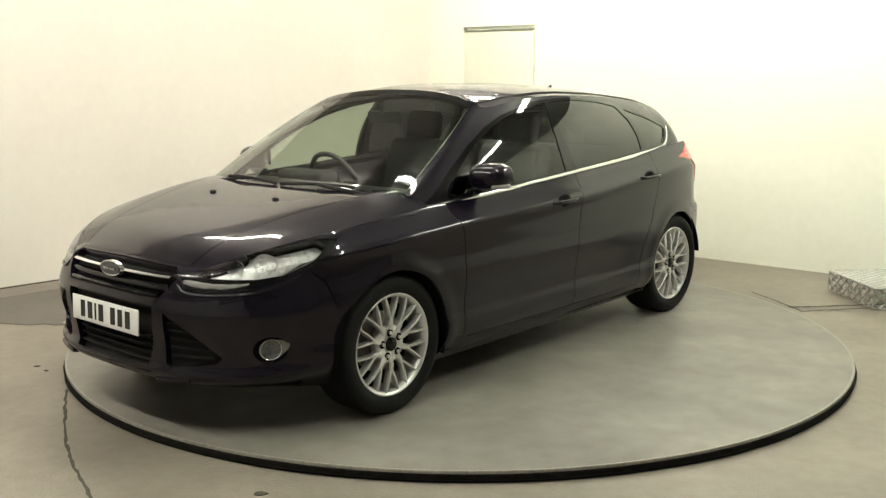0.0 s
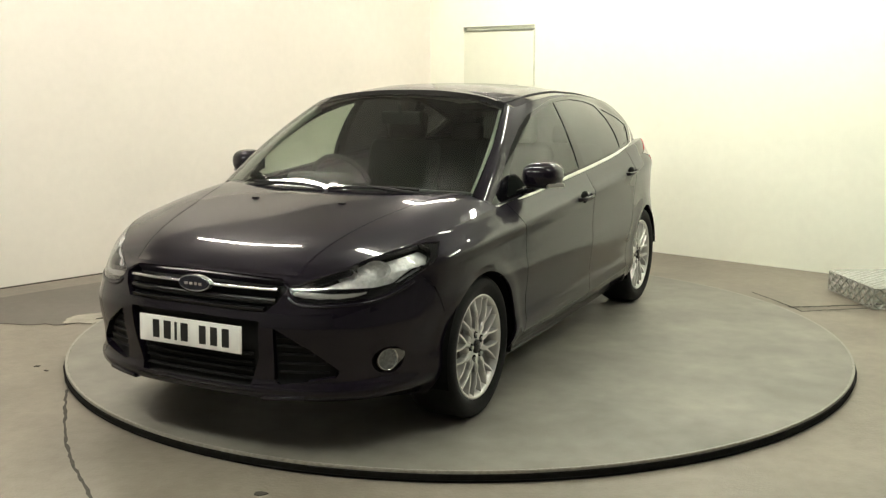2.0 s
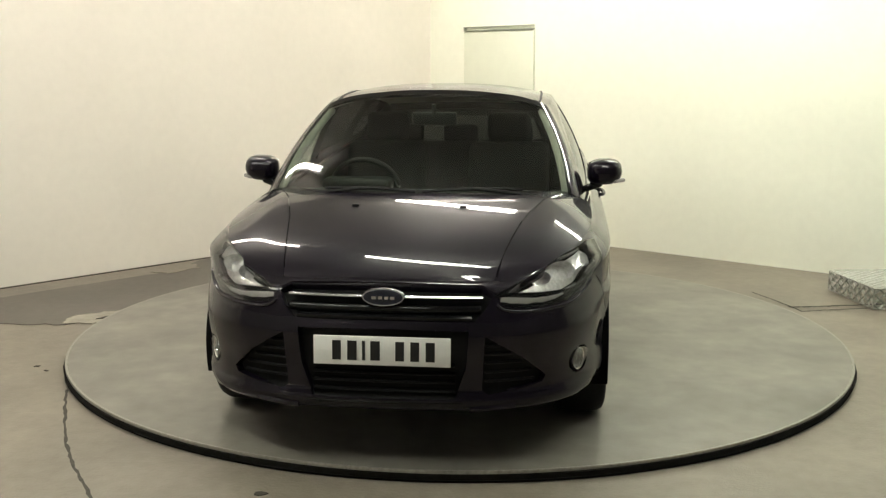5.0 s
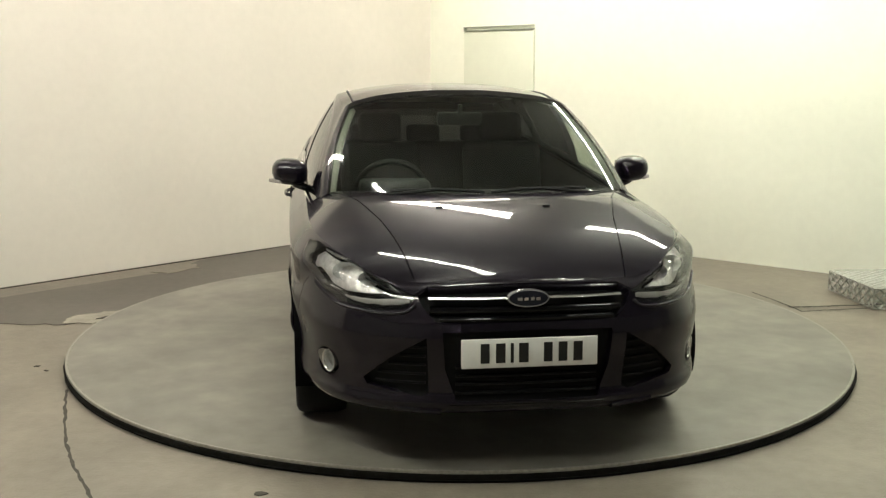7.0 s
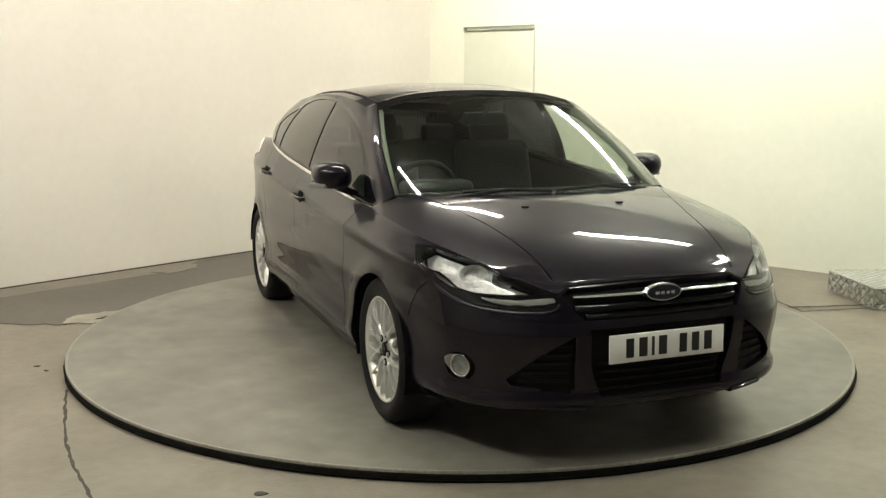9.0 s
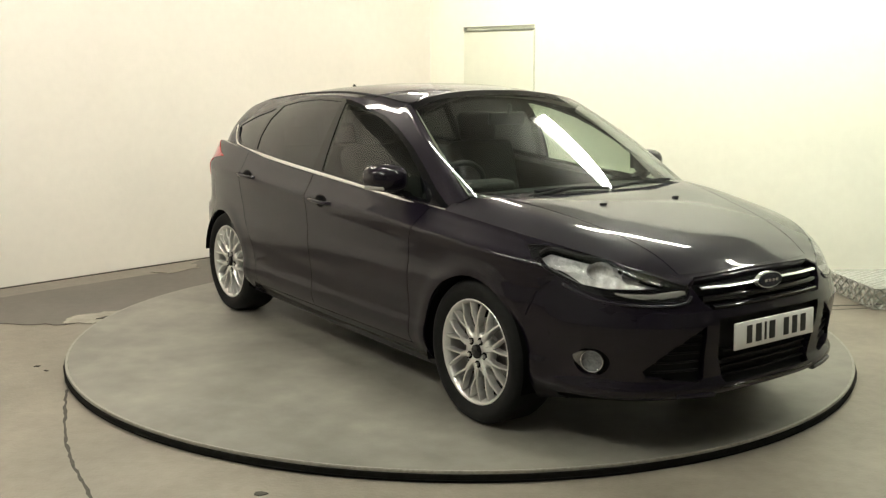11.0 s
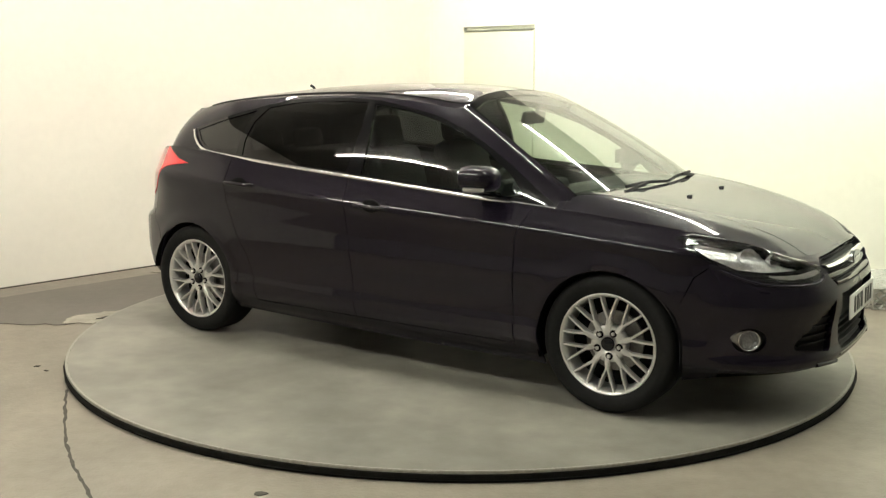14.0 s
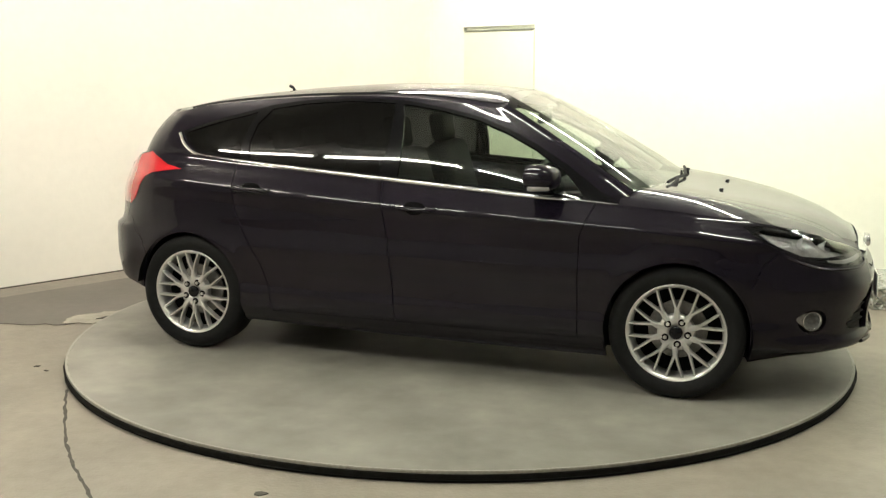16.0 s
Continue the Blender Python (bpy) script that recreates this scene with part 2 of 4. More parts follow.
flat_patch("floor_scar", wob([(-2.33, 0.31), (-2.18, 0.40), (-2.14, 0.48), (-2.28, 0.42)], 0.012, 13),
           FLOOR_Z + 0.012, M_CRACK, "dark oily scar beside the turntable", "floor scar", 0.004)
flat_patch("wall_foot_line", [on_left(0.1, 0.0), on_left(9, 0.0), on_left(9, 0.022), on_left(0.1, 0.022)], FLOOR_Z + 0.006, M_CRACK,
           "thin dark line where wall meets floor", "joint", 0.006)


def crack(name, pts, w, label, z=None):
    bm = bmesh.new()
    rnd = random.Random(5)
    z = FLOOR_Z + 0.004 if z is None else z
    p = spline3([(x, y, 0) for x, y in pts], 60)
    prev = None
    for i in range(len(p)):
        a, b = p[max(i - 1, 0)], p[min(i + 1, len(p) - 1)]
        d = Vector(b - a).normalized()
        s = Vector((-d.y, d.x, 0)) * w * rnd.uniform(0.6, 1.3) * 0.5
        c = Vector(p[i]) + Vector((rnd.uniform(-1, 1), rnd.uniform(-1, 1), 0)) * w * 0.25
        pair = [bm.verts.new((c + s).to_tuple()[:2] + (z,)), bm.verts.new((c - s).to_tuple()[:2] + (z,))]
        if prev:
            bm.faces.new((prev[0], prev[1], pair[1], pair[0]))
        prev = pair
    bmesh.ops.recalc_face_normals(bm, faces=bm.faces)
    return tagged(part(name, bm, M_CRACK), label, "floor crack", kind="structure")


crack("floor_crack", [(-1.96, -1.13), (-1.84, -1.45), (-1.70, -1.80), (-1.55, -2.10), (-1.36, -2.42), (-1.1, -2.9), (-0.7, -3.6)], 0.014, "dark hairline crack in the concrete floor")
crack("floor_joint", [(2.16, 1.28), (2.24, 1.02), (2.29, 0.82), (2.32, 0.66)], 0.016, "dark saw-cut joint in the floor")
crack("floor_joint", [(2.27, 0.80), (2.55, 0.84), (2.9, 0.90), (3.3, 0.98)], 0.028, "dark saw-cut joint in the floor")
crack("floor_joint", [(2.31, 0.67), (2.5, 0.72), (2.8, 0.78)], 0.016, "dark saw-cut joint in the floor")
for k, (x, y, r) in enumerate([(-0.74, -2.36, 0.022), (-2.28, -0.72, 0.016), (-2.2, -0.8, 0.01), (0.24, -2.55, 0.02), (-0.2, -2.44, 0.012)]):
    rnd = random.Random(k)
    pts = [(x + r * rnd.uniform(0.6, 1.5) * math.cos(a), y + r * rnd.uniform(0.5, 1.1) * math.sin(a)) for a in np.linspace(0, 6.28, 9)[:-1]]
    flat_patch("floor_chip", pts, FLOOR_Z + 0.004, M_CRACK, "small dark chip in the concrete floor", "floor chip", 0.004)

# pale panel with a rail along its top, on the north-east wall
PANEL_A, PANEL_B = 0.473, 1.319


def on_right(d, off, z):
    p = CORNER + DIR_R * d + N_R * off
    return Vector((p.x, p.y, z))


ANG_R = math.atan2(DIR_R.y, DIR_R.x)
panel = box_ob("wall_panel", (PANEL_B - PANEL_A, 0.03, 1.955 - FLOOR_Z), Matrix.Translation(on_right((PANEL_A + PANEL_B) / 2, 0.017, (1.955 + FLOOR_Z) / 2)) @ Matrix.Rotation(ANG_R, 4, "Z"),
               M_SHUTTER, None, "", 0.004)
tagged(panel, "pale painted flush door panel in the wall", "door", kind="structure")
rail = new("door_rail")
rail.matrix_world = Matrix.Translation(on_right((PANEL_A + PANEL_B) / 2, 0.0, 1.988)) @ Matrix.Rotation(ANG_R, 4, "Z")
box_ob("track", (PANEL_B - PANEL_A, 0.035, 0.010), Matrix.Translation((0, -0.03, 0.017)), M_RAIL, rail, "", 0.003)
box_ob("track", (PANEL_B - PANEL_A, 0.035, 0.010), Matrix.Translation((0, -0.03, -0.017)), M_RAIL, rail, "", 0.003)
box_ob("backing", (PANEL_B - PANEL_A - 0.02, 0.012, 0.046), Matrix.Translation((0, -0.008, 0)), M_SHUTTER, rail)
box_ob("end_stop", (0.014, 0.034, 0.044), Matrix.Translation((-(PANEL_B - PANEL_A) / 2 + 0.01, -0.03, 0)), M_RAIL, rail)
tagged(rail, "grey steel head rail above the pale door panel", "rail", kind="structure")

# ---- ceiling lights: battens that run parallel to the north-east wall ----


def batten(glow):
    root = new("ceiling_light")
    box_ob("housing", (1.56, 0.13, 0.05), Matrix.Translation((0, 0, -0.025)), M_BATTEN, root, "white enamel batten", 0.006)
    bm = bmesh.new()
    add_cyl(bm, 0.038, 0.038, 1.48, Matrix.Translation((0, 0, -0.095)) @ Matrix.Rotation(math.pi / 2, 4, "Y"), 14)
    part("tube", bm, glow, root, "lit fluorescent tube", smooth=True)
    for s in (-1, 1):
        box_ob("lamp_holder", (0.03, 0.08, 0.09), Matrix.Translation((s * 0.755, 0, -0.09)), M_BATTEN, root)
    return tagged(root, "white fluorescent batten light on the ceiling", "ceiling light", "ceiling lights")


LIGHTS = [(3.9, 1.5), (6.2, 1.5), (1.3, 4.35), (3.65, 4.35), (6.0, 4.35), (1.5, 7.3), (3.15, 7.3), (4.8, 7.3), (1.55, 1.5)]   # (along the wall, out from it)
kinds = {}
for d, off in LIGHTS:
    m = Matrix.Translation(on_right(d, off, CEIL_Z)) @ Matrix.Rotation(ANG_R, 4, "Z")
    glow = M_TUBE_WARM if d < 2.5 else M_TUBE
    if glow.name not in kinds:
        kinds[glow.name] = batten(glow)
        kinds[glow.name].matrix_world = m
    else:
        copy_thing(kinds[glow.name], m)

# ---- wire mesh crate by the wall ----


def mesh_crate():
    """Low box of expanded-metal mesh: diamond strands over a light frame."""
    root = new("mesh_crate")
    lx, ly, h = 1.1, 0.66, 0.138

    def sheet(name, o, ux, uy, w, hh):
        vs, fs = [], []
        step = 0.074
        nx, ny = int(w / step), max(2, int(hh / (step * 0.72)))
        sx, sy = w / nx, hh / ny
        for i in range(nx):
            for j in range(ny):
                c = [(i * sx, (j + 0.5) * sy), ((i + 0.5) * sx, j * sy), ((i + 1) * sx, (j + 0.5) * sy), ((i + 0.5) * sx, (j + 1) * sy)]
                for a, b in zip(c, c[1:] + c[:1]):
                    v, f = tube([o + ux * a[0] + uy * a[1], o + ux * b[0] + uy * b[1]], 0.0085, 4)
                    fs += [tuple(k + len(vs) for k in q) for q in f]
                    vs += v
        ob = mesh_ob(name, vs, fs, M_GALV, root)
        ob["kind"] = "stuff"
    X, Y, Z = Vector((1, 0, 0)), Vector((0, 1, 0)), Vector((0, 0, 1))
    sheet("front_mesh", Vector((0, 0, 0)), X, Z, lx, h)
    sheet("end_mesh", Vector((0, 0, 0)), Y, Z, ly, h)
    sheet("top_mesh", Vector((0, 0, h)), X, Y, lx, ly)
    sheet("back_mesh", Vector((0, ly, 0)), X, Z, lx, h)
    for a, b in [((0, 0, 0), (lx, 0, 0)), ((0, 0, h), (lx, 0, h)), ((0, 0, 0), (0, ly, 0)), ((0, 0, h), (0, ly, h)), ((0, ly, h), (lx, ly, h)), ((0, ly, 0), (lx, ly, 0)),
                 ((0, 0, 0), (0, 0, h)), ((0, ly, 0), (0, ly, h)), ((lx, 0, 0), (lx, 0, h)), ((lx, ly, 0), (lx, ly, h)), ((lx, 0, 0), (lx, ly, 0)), ((lx, 0, h), (lx, ly, h))]:
        v, f = tube([a, b], 0.006, 6)
        mesh_ob("frame_bar", v, f, M_GALV, root)
    return tagged(root, "low galvanised expanded-metal mesh crate on the floor by the wall", "crate")


crate = mesh_crate()
crate.matrix_world = pose(2.826, 0.747, FLOOR_Z + 0.006, 0, 0, 5.2)

# ---- turntable ----
TABLE_R = 2.244


def turntable():
    root = new("turntable")
    I = Matrix.Identity(4)
    deck = [(0.0, 0.0), (0.6, 0.0), (1.4, 0.0), (TABLE_R - 0.014, 0.0)]
    v, f = revolve(deck, 128, I)
    mesh_ob("deck", v, f, M_TABLE, root, "grey painted steel deck")
    v, f = revolve([(TABLE_R - 0.014, 0.0), (TABLE_R - 0.002, 0.001), (TABLE_R, -0.004), (TABLE_R - 0.001, -0.012)], 160, I)
    mesh_ob("rim", v, f, M_EDGE, root, "worn bright steel edge")
    v, f = revolve([(TABLE_R - 0.001, -0.012), (TABLE_R + 0.004, -0.016), (TABLE_R + 0.004, FLOOR_Z + 0.002), (TABLE_R - 0.05, FLOOR_Z + 0.002)], 160, I)
    mesh_ob("skirt", v, f, M_RUBBER, root, "black rubber skirt")
    return tagged(root, "round grey steel turntable with a black edge, turning slowly", "turntable")


table = turntable()

# ragged dark gap between the turntable and the concrete round it
rnd = random.Random(21)
gv, gf = [], []
wide = [rnd.uniform(0.0, 0.007) for _ in range(90)]
for k in range(360):
    a = 2 * math.pi * k / 360
    w = wide[k // 4] + (wide[(k // 4 + 1) % 90] - wide[k // 4]) * (k % 4) / 4 + rnd.uniform(-0.001, 0.001)
    for r in (TABLE_R - 0.03, TABLE_R + 0.005 + w):
        gv.append((r * math.cos(a), r * math.sin(a), FLOOR_Z + 0.0135))
    gf.append((2 * k, 2 * k + 1, (2 * k + 3) % 720, (2 * k + 2) % 720))
tagged(mesh_ob("floor_gap", gv, gf, M_RUBBER), "ragged dark gap in the concrete round the turntable", "floor gap", kind="structure")

# ---- the car: x forward, y to its left, z up from the deck ----
CAR_OFF = (0.0704, -0.0821)
car = new("car")
tagged(car, "dark grey metallic five-door hatchback car parked on the turntable", "car")
HUB_X, HUB_Z, WHEEL_R = 1.324, 0.318, 0.322

OUT = spline3([(2.222, 0, 0), (2.213, 0.25, 0), (2.178, 0.44, 0), (2.095, 0.615, 0), (1.955, 0.745, 0), (1.75, 0.835, 0), (1.45, 0.89, 0), (1.0, 0.905, 0), (0.4, 0.91, 0), (-0.4, 0.91, 0),
               (-1.0, 0.901, 0), (-1.45, 0.869, 0), (-1.745, 0.800, 0), (-1.92, 0.685, 0), (-2.05, 0.505, 0), (-2.12, 0.25, 0), (-2.13, 0, 0)], 900)
SEG = np.linalg.norm(np.diff(OUT[:, :2], axis=0), axis=1)
ARC = np.concatenate([[0], np.cumsum(SEG)])
ULEN = ARC[-1]
TAN = np.gradient(OUT[:, :2], ARC, axis=0)
TAN /= np.linalg.norm(TAN, axis=1)[:, None]

z_low = curve([(-2.13, 0.34), (-1.9, 0.34), (-1.70, 0.325), (-1.6, 0.29), (-1.5, 0.22), (-0.9, 0.185), (0.9, 0.165), (1.6, 0.18), (1.8, 0.205), (2.1, 0.24), (2.222, 0.248)])
z_rim = curve([(2.222, 0.735), (2.17, 0.731), (2.10, 0.748), (2.03, 0.771), (1.95, 0.793), (1.75, 0.834), (1.55, 0.862), (1.3, 0.886), (1.06, 0.905), (0.6, 0.935), (0.0, 0.978), (-0.6, 1.022), (-1.1, 1.058),
               (-1.4, 1.082), (-1.6, 1.092), (-1.72, 1.08), (-1.9, 1.02), (-2.13, 0.98)])
prof_side = curve([(0.15, 0.10), (0.19, 0.085), (0.215, 0.06), (0.25, 0.036), (0.29, 0.014), (0.33, 0.006), (0.355, 0.006), (0.40, 0.0125), (0.46, 0.012), (0.54, 0.004), (0.6, 0.002), (0.70, 0.0105), (0.80, 0.0105), (0.845, 0.0065), (0.868, 0.0055),
                   (0.885, 0.012), (0.91, 0.030), (0.94, 0.050), (0.97, 0.068), (1.0, 0.090)])
prof_front = curve([(0.15, 0.2), (0.20, 0.14), (0.235, 0.06), (0.262, 0.008), (0.29, 0.002), (0.33, 0.018), (0.40, 0.016), (0.48, 0.004), (0.54, 0.0), (0.6, 0.014), (0.75, 0.038), (0.88, 0.062),
                    (0.95, 0.085), (1.0, 0.118)])
prof_rear = curve([(0.15, 0.12), (0.3, 0.05), (0.36, 0.02), (0.5, 0.0), (0.6, 0.0), (0.645, 0.003), (0.675, 0.034), (0.72, 0.046), (0.85, 0.06), (1.0, 0.115)])


def smooth01(x):
    x = np.clip(x, 0, 1)
    return x * x * (3 - 2 * x)


def skin(u, z):
    """Point of the lower body at outline length u and height z."""
    u, z = np.asarray(u, float), np.asarray(z, float)
    x, y = np.interp(u, ARC, OUT[:, 0]), np.interp(u, ARC, OUT[:, 1])
    tx, ty = np.interp(u, ARC, TAN[:, 0]), np.interp(u, ARC, TAN[:, 1])
    nx, ny = -ty * -1, -tx
    ln = np.hypot(nx, ny)
    nx, ny = nx / ln, ny / ln
    zr = z_rim(x)
    zz = np.where(z < 0.6, z, 0.6 + (z - 0.6) / (zr - 0.6) * 0.4)
    wf, wr = smooth01((x - 1.60) / 0.40), smooth01((-x - 1.55) / 0.40)
    off = prof_side(zz) * (1 - wf - wr) + prof_front(zz) * wf + prof_rear(zz) * wr
    for hx in (HUB_X, -HUB_X):
        d = np.hypot(x - hx, z - HUB_Z)
        off = off - 0.007 * np.exp(-((d - 0.36) / 0.045) ** 2) * (z < 0.95)
    return np.stack([x - nx * off, y - ny * off, z], -1)


US = np.linspace(0, ULEN, 1600)


def u_at(x, z):
    """Outline length where the skin at height z has that x."""
    return float(np.interp(-x, -skin(US, np.full_like(US, z))[:, 0], US))


def u_front(y, z):
    k = US < ULEN * 0.3
    return float(np.interp(y, skin(US[k], np.full(k.sum(), z))[:, 1], US[k]))


def side(pts):
    return [(u_at(x, z), z) for x, z in pts]


def face(pts):
    return [(u_front(y, z), z) for y, z in pts]


def inside(poly, a, b):
    c = False
    n = len(poly)
    for i in range(n):
        (x1, y1), (x2, y2) = poly[i], poly[i - 1]
        if (y1 > b) != (y2 > b) and a < (x2 - x1) * (b - y1) / (y2 - y1) + x1:
            c = not c
    return c


def seg_dist(p, line):
    best = 9.0
    for (x1, y1), (x2, y2) in zip(line, line[1:]):
        dx, dy = x2 - x1, y2 - y1
        t = max(0.0, min(1.0, ((p[0] - x1) * dx + (p[1] - y1) * dy) / (dx * dx + dy * dy + 1e-12)))
        best = min(best, math.hypot(p[0] - x1 - t * dx, p[1] - y1 - t * dy))
    return best


def cut_line(bm, line):
    """Cuts the flat mesh along a polyline."""
    for (x1, y1), (x2, y2) in zip(line, line[1:]):
        if abs(x1 - x2) + abs(y1 - y2) < 1e-6:
            continue
        ax, bx, ay, by = min(x1, x2) - 1e-4, max(x1, x2) + 1e-4, min(y1, y2) - 1e-4, max(y1, y2) + 1e-4
        hit = []
        for f in bm.faces:
            cs = [v.co for v in f.verts]
            if max(c.x for c in cs) < ax or min(c.x for c in cs) > bx or max(c.y for c in cs) < ay or min(c.y for c in cs) > by:
                continue
            hit.append(f)
        geom = set(hit)
        for f in hit:
            geom.update(f.verts)
            geom.update(f.edges)
        bmesh.ops.bisect_plane(bm, geom=list(geom), dist=1e-5, plane_co=(x1, y1, 0), plane_no=(y1 - y2, x2 - x1, 0))


def offset_line(line, d):
    out = []
    for i, p in enumerate(line):
        a, b = line[max(i - 1, 0)], line[min(i + 1, len(line) - 1)]
        dx, dy = b[0] - a[0], b[1] - a[1]
        ln = math.hypot(dx, dy) or 1
        out.append((p[0] - dy / ln * d, p[1] + dx / ln * d))
    return out


def flat_mesh(us, lo, hi, rows):
    """Grid over (u, v) between the lines lo(u) and hi(u)."""
    bm = bmesh.new()
    g = []
    for u in us:
        a, b = float(lo(u)), float(hi(u))
        g.append([bm.verts.new((u, a + (b - a) * k / rows, 0)) for k in range(rows + 1)])
    for i in range(len(us) - 1):
        for k in range(rows):
            bm.faces.new((g[i][k], g[i + 1][k], g[i + 1][k + 1], g[i][k + 1]))
    return bm


def normals_of(P, a, b, e=2e-3):
    du = P(a + e, b) - P(a - e, b)
    dv = P(a, b + e) - P(a, b - e)
    n = np.cross(du, dv)
    ln = np.linalg.norm(n, axis=1)[:, None]
    return n / np.maximum(ln, 1e-9)


def outward(P, n, q):
    """Turns normals so that they point away from the car's middle line."""
    c = np.stack([np.clip(q[:, 0], -1.2, 1.2), 0 * q[:, 1], np.full(len(q), 0.6)], -1)
    s = np.sign(((q - c) * n).sum(1))
    s[s == 0] = 1
    return n * s[:, None]


def split_skin(bm, P, polys, gaps, default, gap_w=0.0024):
    """Cuts a flat mesh by part outlines and gap lines and returns {part: (verts, faces, normals)} for y > 0.
    polys: list of (name, outline); default(u, v): name for the rest; a name None is left open."""
    for _, poly in polys:
        cut_line(bm, poly + poly[:1])
    for line in gaps:
        cut_line(bm, offset_line(line, gap_w))
        cut_line(bm, offset_line(line, -gap_w))
    bins = {}
    for f in bm.faces:
        c = f.calc_center_median()
        name = "?"
        for nm, poly in polys:
            if inside(poly, c.x, c.y):
                name = nm
                break
        if name == "?":
            if any(seg_dist((c.x, c.y), l) < gap_w for l in gaps):
                continue
            name = default(c.x, c.y)
        if name is not None:
            bins.setdefault(name, []).append(f)
    out = {}
    for name, fs in bins.items():
        ids = {}
        flat, faces = [], []
        for f in fs:
            r = []
            for v in f.verts:
                if v not in ids:
                    ids[v] = len(flat)
                    flat.append((v.co.x, v.co.y))
                r.append(ids[v])
            faces.append(r)
        a = np.array(flat)
        q = P(a[:, 0], a[:, 1])
        n = outward(P, normals_of(P, a[:, 0], a[:, 1]), q)
        out[name] = (q, faces, n)
    bm.free()
    return out


def panel_ob(name, piece, material, parent, signs=(1, -1), label="", depth=0.014, push=0.0):
    """One panel from a piece: mirrored halves joined where two signs are given, with a turned-in edge."""
    q, faces, n = piece
    vs, ns, fs = [], [], []
    for s in signs:
        k = np.array([1, s, 1.0])
        base = len(vs)
        qq, nn = (q + n * push) * k, n * k
        vs += list(qq)
        ns += list(nn)
        count = {}
        for f in faces:
            a, b, c = (np.array(qq[f[i]]) for i in (0, len(f) // 3 or 1, (2 * len(f)) // 3))
            up = np.dot(np.cross(b - a, c - a), nn[f[0]]) >= 0
            g = [base + i for i in (f if up else f[::-1])]
            fs.append(g)
            for i, j in zip(g, g[1:] + g[:1]):
                count[(i, j)] = 1
        rim = [(i, j) for (i, j) in count if (j, i) not in count]
        for i, j in rim:
            if abs(vs[i][1]) < 1e-3 and abs(vs[j][1]) < 1e-3:
                continue
            o = len(vs)
            vs += [vs[i], vs[j], vs[j] - ns[j] * depth, vs[i] - ns[i] * depth]
            ns += [np.zeros(3)] * 4
            fs.append([o + 1, o, o + 3, o + 2])
    return mesh_ob(name, vs, fs, material, parent, label, normals=[tuple(x) for x in ns])


# ---- lower body ----
us = np.concatenate([np.linspace(0, 1.1, 46), np.linspace(1.1, ULEN - 1.0, 130)[1:], np.linspace(ULEN - 1.0, ULEN, 26)[1:]])
bm = flat_mesh(us, lambda u: z_low(np.interp(u, ARC, OUT[:, 0])), lambda u: z_rim(np.interp(u, ARC, OUT[:, 0])), 34)


def ring(cx, cz, r, a0=0, a1=360, n=40):
    return [(cx + r * math.cos(radians(a)), cz + r * math.sin(radians(a))) for a in np.linspace(a0, a1, n)]


ARCH_R = 0.337
arches = []
for hx in (HUB_X, -HUB_X):
    pts = ring(hx, HUB_Z + 0.004, ARCH_R, -8, 188, 40) + [(hx - ARCH_R + 0.01, 0.1), (hx + ARCH_R - 0.01, 0.1)]
    arches.append((None, side(pts)))
lamp = [(1.600, 0.830), (1.66, 0.785), (1.755, 0.730), (1.86, 0.683), (1.97, 0.648)]
lamp_in = [(0.545, 0.636), (0.455, 0.645), (0.415, 0.690), (0.50, 0.725), (0.60, 0.760)]
lamp_up = [(1.92, 0.790), (1.80, 0.814), (1.68, 0.834)]
lamp_bowl = side([(1.665, 0.806), (1.755, 0.746), (1.86, 0.700), (1.95, 0.688)]) + face([(0.60, 0.690), (0.47, 0.698), (0.51, 0.724), (0.60, 0.756)]) + side([(1.92, 0.786), (1.80, 0.810), (1.69, 0.828)])
HEADLAMP = side(lamp) + face(lamp_in) + side(lamp_up)
GRILLE = face([(-0.02, 0.600), (0.345, 0.600), (0.385, 0.640), (0.412, 0.690), (0.37, 0.716), (0.2, 0.722), (-0.02, 0.724)])
LOWER = face([(-0.02, 0.30), (0.275, 0.30), (0.315, 0.42), (0.325, 0.565), (-0.02, 0.570)])
INTAKE = face([(0.385, 0.545), (0.375, 0.33), (0.40, 0.315), (0.60, 0.345), (0.615, 0.37), (0.52, 0.46)])
FOG_X, FOG_Z = 1.925, 0.398
fu = u_at(FOG_X, FOG_Z)
FOGHOLE = [(fu + 0.075 * math.cos(a), FOG_Z + 0.056 * math.sin(a)) for a in np.linspace(0, 2 * math.pi, 25)[:-1]]
TAIL = side([(-1.372, 1.002), (-1.47, 1.022), (-1.54, 1.055), (-1.61, 1.086), (-1.70, 1.066), (-1.80, 1.02), (-1.90, 0.95), (-1.93, 0.86), (-1.88, 0.79), (-1.77, 0.79), (-1.715, 0.83), (-1.665, 0.90), (-1.62, 0.952), (-1.57, 0.975), (-1.48, 0.99)])
DOOR_LOW = 0.262
door_f = [(0.862, DOOR_LOW), (0.857, 0.55), (0.86, 0.76), (0.90, 0.86), (0.93, 0.92)]
door_b = [(-0.085, DOOR_LOW), (-0.105, 0.55), (-0.15, 0.85), (-0.18, 1.0)]
door_r = [(-0.80, DOOR_LOW), (-0.81, 0.38), (-0.86, 0.52), (-0.95, 0.66), (-1.01, 0.80), (-1.03, 0.95), (-1.03, 1.06)]
sill = [(0.862, DOOR_LOW), (0.3, DOOR_LOW), (-0.3, DOOR_LOW), (-0.80, DOOR_LOW)]
wing = [(1.755, 0.705), (1.70, 0.66), (1.655, 0.55)]
